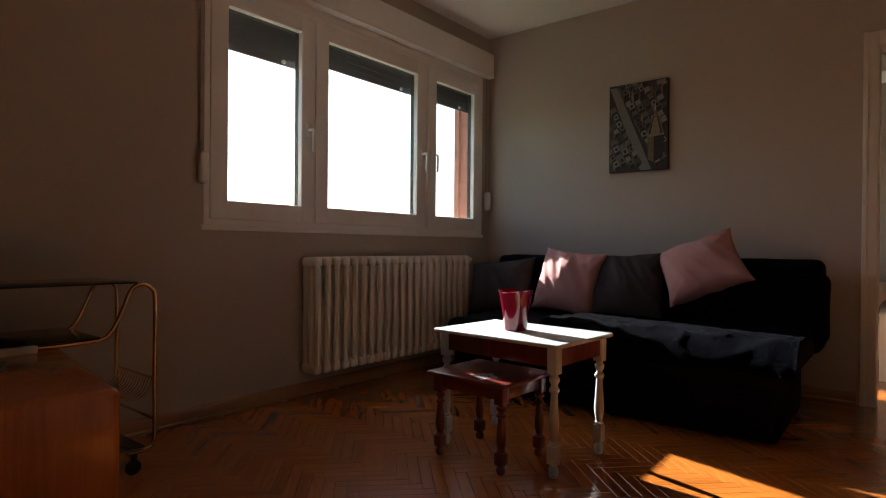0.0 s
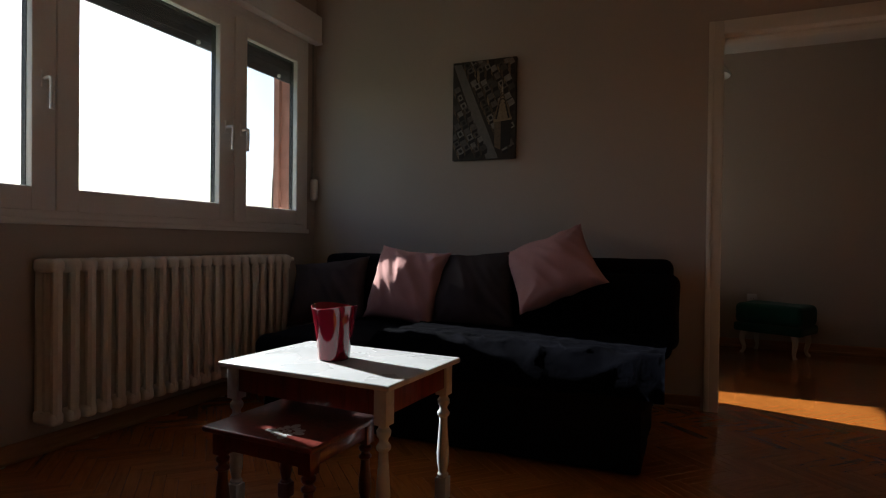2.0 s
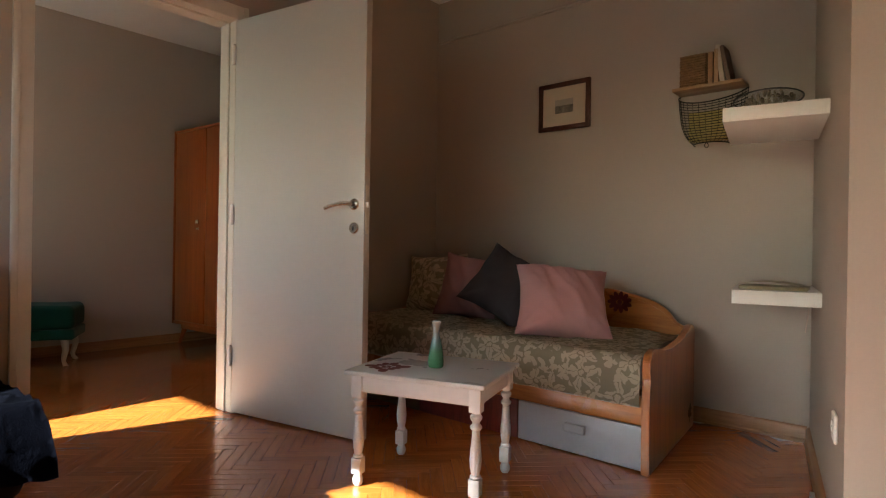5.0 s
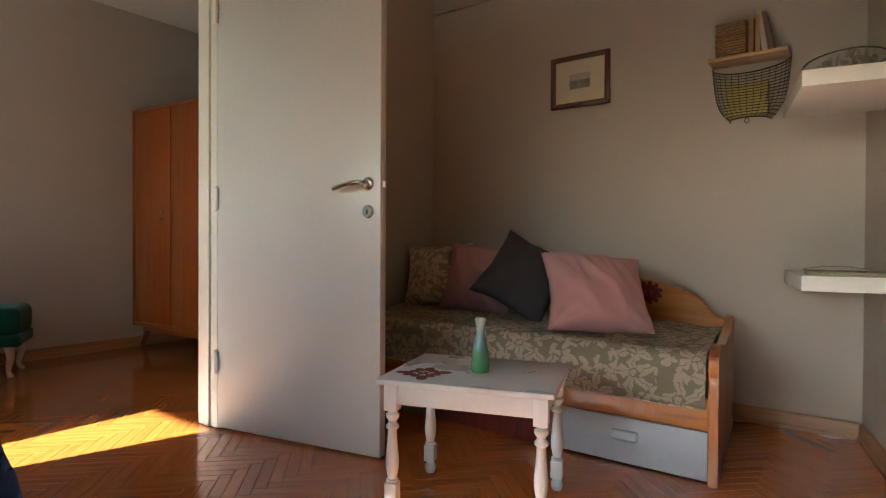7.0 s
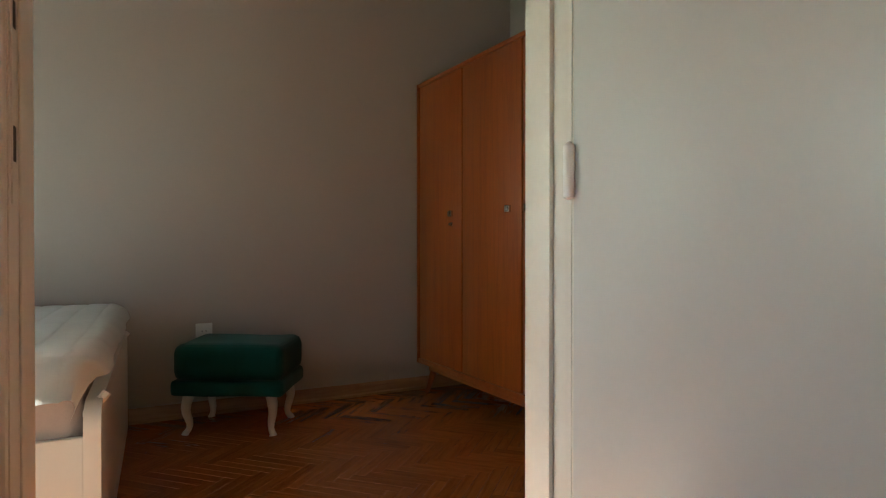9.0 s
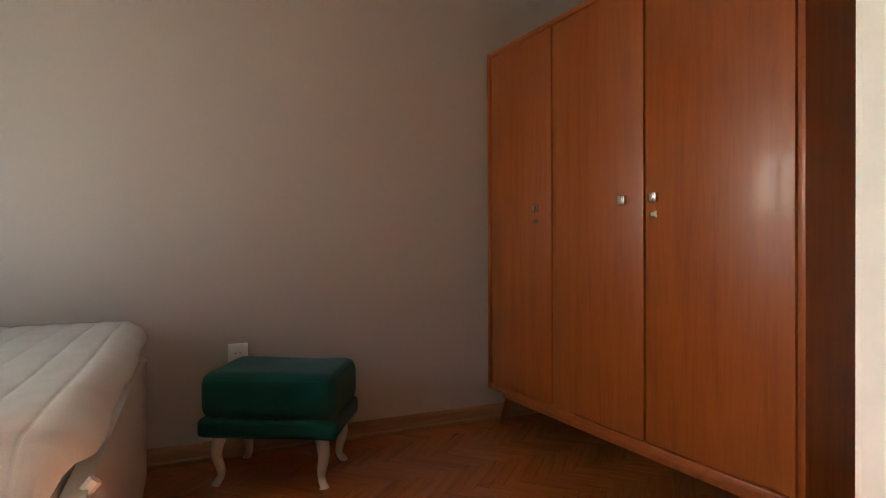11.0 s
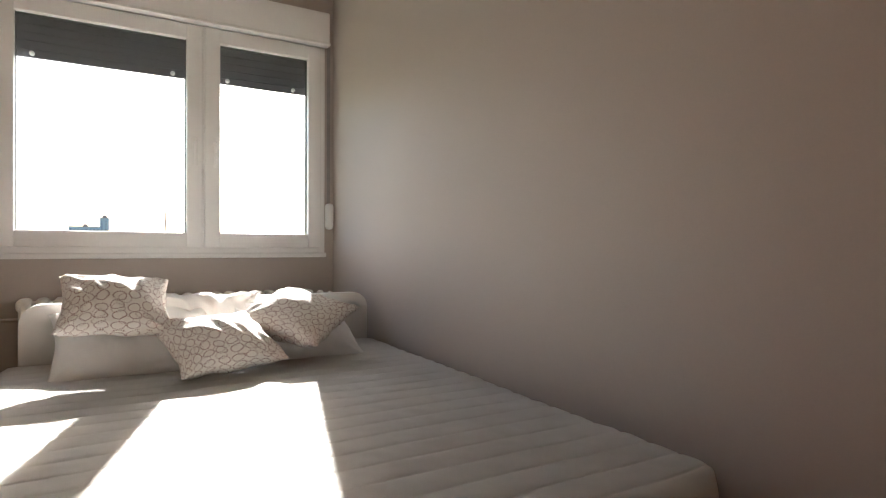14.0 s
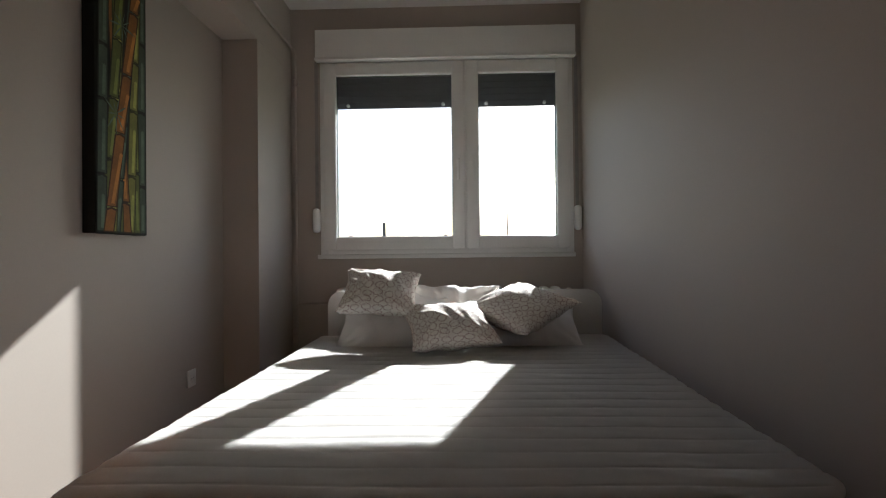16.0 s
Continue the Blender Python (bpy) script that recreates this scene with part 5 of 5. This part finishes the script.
cushion("pillow", 0.60, 0.44, 0.16, M_COTTON, lean(-1.33, 6.39, 0.705, 92, 58, -2), "white cotton pillow beside the wall", 22, "pillows on the bed")
cushion("pillow", 0.50, 0.33, 0.13, M_COTTON, lean(-1.43, 6.05, 0.752, 90, 40, 0), "crumpled white pillow behind the others", 25, "pillows on the bed", wr=2.2)
RC = "ring-print cushions on the bed"
cushion("cushion", 0.38, 0.34, 0.13, M_RINGS, lean(-1.24, 5.70, 0.872, 96, 58, -6), "cream cushion with brown dotted rings on a pillow", 31, RC)
cushion("cushion", 0.40, 0.36, 0.12, M_RINGS, lean(-1.06, 6.04, 0.730, 98, 66, 6), "cream ring-print cushion lying in front", 32, RC)
cushion("cushion", 0.41, 0.41, 0.12, M_RINGS, lean(-1.21, 6.38, 0.795, 78, 70, -34), "cream ring-print cushion turned on its corner", 33, RC)

# ---- bedroom: footstool ----
stool = thing("footstool", pose(1.035, 6.61, 0, 0, 0, -28), "dark green velvet footstool on cream curved legs", "footstool")
bm = B()
soft_box(bm, -0.262, 0.262, -0.185, 0.185, 0.255, 0.432, 0.045, nx=24, amp=0.006, seed=3)
part("seat_pad", bm, M_GREEN, stool)
bm = B()
soft_box(bm, -0.266, 0.266, -0.19, 0.19, 0.19, 0.265, 0.02, nx=20, amp=0.003, seed=5)
part("seat_rail", bm, M_GREEN, stool)
for sx in (-1, 1):
    for sy in (-1, 1):
        bm = B()
        o = Vector((sx, sy, 0)).normalized()
        path = [(0.195 * sx, 0.13 * sy, 0.19), (0.205 * sx, 0.14 * sy, 0.15), (0.207 * sx, 0.142 * sy, 0.11), (0.196 * sx, 0.131 * sy, 0.06), (0.196 * sx, 0.131 * sy, 0.03), (0.207 * sx, 0.142 * sy, 0.008), (0.209 * sx, 0.144 * sy, 0.0)]
        pp = smooth_path(path, 4)
        tube(bm, pp, 0.02, 10, [0.027 - 0.013 * min(1, i / (len(pp) * 0.62)) + 0.007 * max(0, (i - len(pp) * 0.75) / (len(pp) * 0.25)) for i in range(len(pp))])
        part("leg", bm, M_CREAM, stool)

# ---- bedroom: wardrobe ----
ward = thing("wardrobe", pose(2.10, 6.832, 0, 0, 0, -86), "three-door orange veneered wardrobe on splayed legs", "wardrobe")
WW, WD, WZ0, WZ1 = 1.58, 0.55, 0.178, 1.875
for xa in (0.0, WW - 0.022):
    bm = B()
    box(bm, xa, xa + 0.022, -0.012, WD, WZ0, WZ1, 0.003)
    part("side_panel", bm, M_ORANGE, ward)
for nm, za, zb in (("top_panel", WZ1 - 0.022, WZ1 - 0.001), ("bottom_panel", WZ0 + 0.001, WZ0 + 0.03)):
    bm = B()
    box(bm, 0.0225, WW - 0.0225, -0.012, WD, za, zb, 0.003)
    part(nm, bm, M_ORANGE_Y, ward)
bm = B()
box(bm, 0.023, WW - 0.023, 0.02, WD - 0.004, WZ0 + 0.031, WZ1 - 0.023)
part("inner_body", bm, M_MAROON, ward)
edges = (0.026, 0.508, 1.022, WW - 0.026)
for k in range(3):
    bm = B()
    box(bm, edges[k] + 0.0045, edges[k + 1] - 0.0045, -0.006, 0.016, WZ0 + 0.033, WZ1 - 0.025, 0.004)
    d = part("door", bm, M_ORANGE, ward)
    kx = (0.403, 0.926, 1.071)[k]
    bm = B()
    box(bm, kx - 0.017, kx + 0.017, -0.024, -0.0065, 1.053, 1.087, 0.004)
    box(bm, kx - 0.011, kx + 0.011, -0.028, -0.024, 1.059, 1.081, 0.002)
    part("knob", bm, M_STEEL, d)
    if k != 1:
        bm = B()
        tube(bm, [(kx + 0.004, -0.006, 1.012), (kx + 0.004, -0.022, 1.012)], 0.003, 6)
        box(bm, kx - 0.004, kx + 0.022, -0.024, -0.021, 1.005, 1.019, 0.001)
        box(bm, kx - 0.002, kx + 0.01, -0.0078, -0.0062, 1.0, 1.024, 0.0004)
        part("key", bm, M_STEEL, d)
for x, dx in ((0.10, -0.05), (WW - 0.10, 0.05)):
    for y, dy in ((0.07, -0.035), (WD - 0.07, 0.03)):
        bm = B()
        tube(bm, [(x, y, WZ0 - 0.002), (x + dx, y + dy, 0.002)], 0.02, 10, [0.026, 0.014])
        part("leg", bm, M_ORANGE, ward)
bm = B()
box(bm, 0.06, WW - 0.06, 0.04, 0.06, WZ0 - 0.045, WZ0 - 0.001, 0.003)
part("base_rail", bm, M_ORANGE_Y, ward)

# ---- bedroom: bamboo canvas, pipes, lamp ----
BAM = pose(-0.545, 4.791, 1.64)
bam = thing("canvas_picture", BAM, "tall canvas print of green and orange bamboo", "picture")
bm = B()
box(bm, -0.17, 0.155, 0.0, 0.045, -0.50, 0.50, 0.002)
M_BAMBACK = mat("print_dark_green", (0.004, 0.006, 0.004), 0.85, 0, 0.5, 18, 90, 0)
cv = part("canvas", bm, M_BAMBACK, bam)
BAMBOO = {}
for nm, c in (("green", (0.17, 0.20, 0.045)), ("lime", (0.31, 0.31, 0.07)), ("orange", (0.42, 0.17, 0.035)), ("moss", (0.09, 0.13, 0.085))):
    for tone, k in (("rim", 0.13), ("body", 0.62), ("shine", 1.3)):
        BAMBOO[nm, tone] = mat("print_bamboo_%s_%s" % (nm, tone), [a * k for a in c], 0.85, 0, 0.35, 14, 80, 0)
rb = random.Random(5)
STALKS = ((-0.135, 0.00, "moss"), (-0.10, 0.03, "green"), (-0.055, -0.05, "lime"), (-0.03, 0.10, "orange"), (0.015, 0.02, "green"), (0.045, -0.13, "moss"), (0.065, -0.06, "lime"), (0.10, -0.10, "green"), (0.125, -0.02, "moss"), (0.085, -0.19, "orange"))
for i, (x, tilt, tint) in enumerate(STALKS):
    w = rb.uniform(0.026, 0.034)
    z = -0.497 - rb.uniform(0, 0.12)
    while z < 0.49:
        z0_, z1 = max(-0.497, z), min(0.497, z + rb.uniform(0.19, 0.30))
        xa, xb = x + tilt * (z0_ + 0.5), x + tilt * (z1 + 0.5)
        lay = 0.0452 + 0.0005 * i
        for tone, f, d in (("rim", 1.0, 0.0), ("body", 0.78, 0.0001), ("shine", 0.30, 0.0002)):
            ww, cut = w * f, 0.004 + 0.03 * (1 - f)
            lo_, hi_ = z0_ + cut * 0.6, z1 - cut - (0.05 if tone == "shine" else 0)
            off = -w * 0.2 if tone == "shine" else 0
            quad = [(xa - ww + off, lo_), (xa + ww + off, lo_), (xb + ww + off, hi_), (xb + off, hi_ + 0.006), (xb - ww + off, hi_)]
            if hi_ - lo_ > 0.03:
                bm = B()
                prism(bm, [(min(0.152, max(-0.167, p)), q) for p, q in quad], lay + d, lay + d + 0.00005, 'y')
                part("printed_stalk", bm, BAMBOO[tint, tone], cv)
        z = z1
for cx, cz in ((0.0, 0.28), (0.04, -0.06)):
    for k in range(9):
        a = math.pi * (0.1 + 1.8 * k / 8) + 1.57
        L = rb.uniform(0.05, 0.09)
        bm = B()
        prism(bm, [(cx, cz), (cx + L * 0.5 * math.cos(a + 0.09), cz + L * 0.5 * math.sin(a + 0.09)), (cx + L * math.cos(a), cz + L * math.sin(a)), (cx + L * 0.5 * math.cos(a - 0.09), cz + L * 0.5 * math.sin(a - 0.09))], 0.0506, 0.0507, 'y')
        part("printed_leaf", bm, BAMBOO["moss", "shine"], cv)

pipes = thing("heating_pipe", pose(0, 0, 0), "thin painted heating pipe in the window corner", "pipe")
bm = B()
tube(bm, [(XW + 0.03, 5.025, 0.02), (XW + 0.03, 5.025, 2.36)], 0.011, 8)
part("riser", bm, M_PIPE, pipes)
bm = B()
tube(bm, smooth_path([(XW + 0.03, 5.025, 2.36), (XW + 0.035, 5.015, 2.40), (XW + 0.10, 5.004, 2.41), (-0.4, 5.004, 2.42), (0.29, 5.004, 2.42)], 4), 0.009, 8)
part("branch", bm, M_PIPE, pipes)
bm = B()
tube(bm, [(XW + 0.022, 5.04, 0.74), (XW + 0.022, 5.33, 0.74)], 0.009, 8)
part("feed", bm, M_PIPE, pipes)
for z in (0.5, 1.55, 2.18):
    bm = B()
    lathe(bm, [(0.013, -0.02), (0.017, -0.016), (0.017, 0.016), (0.013, 0.02)], 10, XW + 0.03, 5.025)
    bmesh.ops.translate(bm, vec=(0, 0, z), verts=bm.verts)
    part("joint", bm, M_PIPE, pipes)
lamp = thing("pendant_lamp", pose(0.42, 5.8, 0), "unlit white pendant lamp under the bedroom ceiling", "lamp")
bm = B()
tube(bm, [(0, 0, 2.36), (0, 0, CEIL - 0.03)], 0.004, 6)
part("cord", bm, M_PLAST, lamp)
bm = B()
lathe(bm, [(0.01, CEIL - 0.05), (0.045, CEIL - 0.03), (0.05, CEIL - 0.001)], 16)
part("ceiling_rose", bm, M_PLAST, lamp)
bm = B()
lathe(bm, [(0.02, 2.37), (0.09, 2.33), (0.17, 2.24), (0.20, 2.19), (0.195, 2.18), (0.16, 2.23), (0.08, 2.32), (0.02, 2.36)], 24, cap=False)
part("shade", bm, M_PLAST, lamp)

# ---- outside: ground, skyline ----
M_GROUND = mat("far_ground", (0.10, 0.12, 0.06), 0.95, 0, 0.3, 0.02, 0.3, 0)
M_FARWALL = mat("far_wall", (0.36, 0.37, 0.38), 0.8, 0, 0.1, 0.1, 1.0, 0)
M_FARDARK = mat("far_brick", (0.22, 0.16, 0.14), 0.9, 0, 0.15, 0.1, 1.0, 0)
M_FARGLASS = mat("far_window", (0.10, 0.12, 0.15), 0.3, 0, 0.1, 0.1, 1.0, 0)
M_FARTREE = mat("far_foliage", (0.06, 0.08, 0.04), 0.95, 0, 0.4, 0.05, 0.5, 0)
bm = B()
box(bm, -4500, 3000, -3500, 3500, -15, -14)
solid("ground", bm, M_GROUND, "distant flat ground far below the windows", "ground", kind="structure")
rs = random.Random(3)
bm = B()
for i in range(420):
    y = -700 + 1500 * rs.random()
    h, w = rs.uniform(8, 20), rs.uniform(5, 12)
    r = bmesh.ops.create_icosphere(bm, subdivisions=1, radius=1.0)
    bmesh.ops.transform(bm, matrix=pose(-860 + rs.uniform(-60, 60), y, -14 + h * 0.45) @ Matrix.Diagonal((w, w, h * 0.55, 1)), verts=r["verts"])
    for v in r["verts"]:
        v.co += Vector((rs.uniform(-1, 1), rs.uniform(-1, 1), rs.uniform(-1, 1))) * 1.4
solid("far_trees", bm, M_FARTREE, "line of far trees on the horizon", "trees", kind="stuff")


def far_house(x, y, w, d, h, label):
    hs = thing("apartment_building", pose(x, y, -14), label, "building", "far buildings")
    bm = B()
    box(bm, -d / 2, d / 2, -w / 2, w / 2, 0, h)
    wl = part("wall", bm, M_FARWALL, hs)
    bm = B()
    box(bm, -d / 2 - 0.4, d / 2 + 0.4, -w / 2 - 0.4, w / 2 + 0.4, h, h + 1.0)
    box(bm, -2, 2, -2.5, 2.5, h + 1.0, h + 4)
    part("roof", bm, M_FARDARK, hs)
    wb = B()
    box(wb, -0.1, 0.1, -0.9, 0.9, 0, 1.6)
    me = mesh_of("window", wb, M_FARGLASS)
    for k in range(int(h // 3.2) - 5, int(h // 3.2)):
        for j in range(int(w // 4)):
            o = new("window", me)
            o.parent = hs
            o.location = (d / 2 + 0.1, -w / 2 + 2.2 + j * 4, 1.0 + k * 3.2)


far_house(-800, 3, 10, 12, 50.5, "pale far apartment block on the skyline")
far_house(-815, -17, 34, 16, 40.0, "long low far apartment block")
far_house(-850, -160, 46, 16, 41, "low far apartment block among trees")
bm = B()
lathe(bm, [(3.0, -14), (2.0, 47)], 14, -800, -103.5)
solid("factory_chimney", bm, M_FARDARK, "tall slim factory chimney on the skyline", "chimney")


def mast(x, y, base, top, w, label):
    ms = thing("radio_mast", pose(x, y, base), label, "mast")
    h = top - base
    bm = B()
    for a in range(3):
        c, s = math.cos(a * 2.0944), math.sin(a * 2.0944)
        tube(bm, [(w * c, w * s, 0), (w * 0.35 * c, w * 0.35 * s, h)], w * 0.14, 5)
    tube(bm, [(0, 0, 0), (0, 0, h * 0.9), (0, 0, h * 0.92), (0, 0, h * 1.10)], w * 0.3, 6, [w * 0.5, w * 0.42, w * 0.2, w * 0.12])
    part("lattice_leg", bm, M_FARDARK, ms)
    for k in range(1, 9):
        bm = B()
        ww = w * (1 - 0.65 * k / 9) * (1.5 if k % 3 == 0 else 1.1)
        box(bm, -ww, ww, -ww, ww, h * k / 9, h * k / 9 + w * 0.2)
        part("cross_bar", bm, M_FARDARK, ms)


mast(-800, 69.7, -14, 64, 1.5, "tall lattice radio mast on the skyline")
mast(-186, 225.7, -14, 31.2, 0.9, "utility mast with cross arms outside the window")

# ---- parquet ----
def parquet_material(kind):
    return wood("oak_parquet_%s" % kind, (0.41, 0.135, 0.024), (0.30, 0.087, 0.014), 0.20, 0.6, scale=5.0, stretch=11.0, use_uv=True, rand=kind, coat_rough=0.09)


PW, PN = 0.046, 6
PL = PW * PN
GAP = 0.0005
c45 = math.sqrt(0.5)
AREAS = ((XW - 0.05, 3.0, -1.2, YD + 0.05), (XW - 0.05, 2.85, YB - 0.05, YR + 0.05), (DX0 - 0.03, DX1 + 0.03, YD - 0.06, YB + 0.06))
NEAR = (0.20, 1.75, 3.05, 5.00)


def inside(x, y, a):
    return a[0] < x < a[1] and a[2] < y < a[3]


M_PQ_PART, M_PQ_REST = parquet_material('object'), parquet_material('island')


def plank_mesh():
    bm = B()
    uv = bm.loops.layers.uv.new("UVMap")
    a, b, bev = PL / 2 - GAP, PW / 2 - GAP, 0.0008
    lo = [bm.verts.new((sx * a, sy * b, -0.011)) for sx, sy in ((-1, -1), (1, -1), (1, 1), (-1, 1))]
    mi = [bm.verts.new((sx * a, sy * b, -bev * 0.6)) for sx, sy in ((-1, -1), (1, -1), (1, 1), (-1, 1))]
    hi = [bm.verts.new((sx * (a - bev), sy * (b - bev), 0)) for sx, sy in ((-1, -1), (1, -1), (1, 1), (-1, 1))]
    bm.faces.new(hi)
    for p, q in ((lo, mi), (mi, hi)):
        for k in range(4):
            bm.faces.new((p[k], p[(k + 1) % 4], q[(k + 1) % 4], q[k]))
    for f in bm.faces:
        for l in f.loops:
            l[uv].uv = (l.vert.co.x, l.vert.co.y)
    me = bpy.data.meshes.new("plank")
    bm.to_mesh(me)
    bm.free()
    me.materials.append(M_PQ_PART)
    return me


plank = plank_mesh()
base_v = [v.co.copy() for v in plank.vertices]
base_f = [list(p.vertices) for p in plank.polygons]
verts, faces, uvs = [], [], []
rp = random.Random(11)
count = 0
span = 130
for k in range(-span, span):
    for mcol in range(-14, 14):
        for vert in (0, 1):
            if vert == 0:
                u, v = (k + 2 * PN * mcol + PN / 2) * PW, (k + 0.5) * PW
            else:
                u, v = (k + 2 * PN * mcol + 0.5) * PW, (k - 2 * PN + 1 + PN / 2) * PW
            x, y = 0.8 + c45 * (u + v), 3.4 - c45 * (u - v)
            if not any(inside(x, y, a) for a in AREAS) or (x < -0.3 and y < 0.42) or (x > 1.7 and y < 1.9):
                continue
            ang = -45 + 90 * vert
            dz = rp.uniform(-0.0003, 0.0)
            tilt = rp.uniform(-0.02, 0.02)
            m = pose(x, y, dz, tilt, rp.uniform(-0.015, 0.015), ang)
            if inside(x, y, NEAR) and count < 300:
                o = new("plank", plank)
                o.parent = floor
                o.matrix_local = m
                count += 1
            else:
                n0 = len(verts)
                verts.extend(m @ p for p in base_v)
                faces.extend([n0 + i for i in f] for f in base_f)
rest = bpy.data.meshes.new("planks")
rest.from_pydata([tuple(v) for v in verts], [], faces)
lay = rest.uv_layers.new(name="UVMap")
nb = len(base_v)
loc = [(v.x, v.y) for v in base_v]
idx = np.empty(len(rest.loops), dtype=np.int32)
rest.loops.foreach_get("vertex_index", idx)
arr = np.array(loc, dtype=np.float32)[idx % nb]
lay.data.foreach_set("uv", arr.ravel())
rest.materials.append(M_PQ_REST)
rest_ob = new("planks", rest)
rest_ob.parent = floor
tagged(rest_ob, kind="stuff")
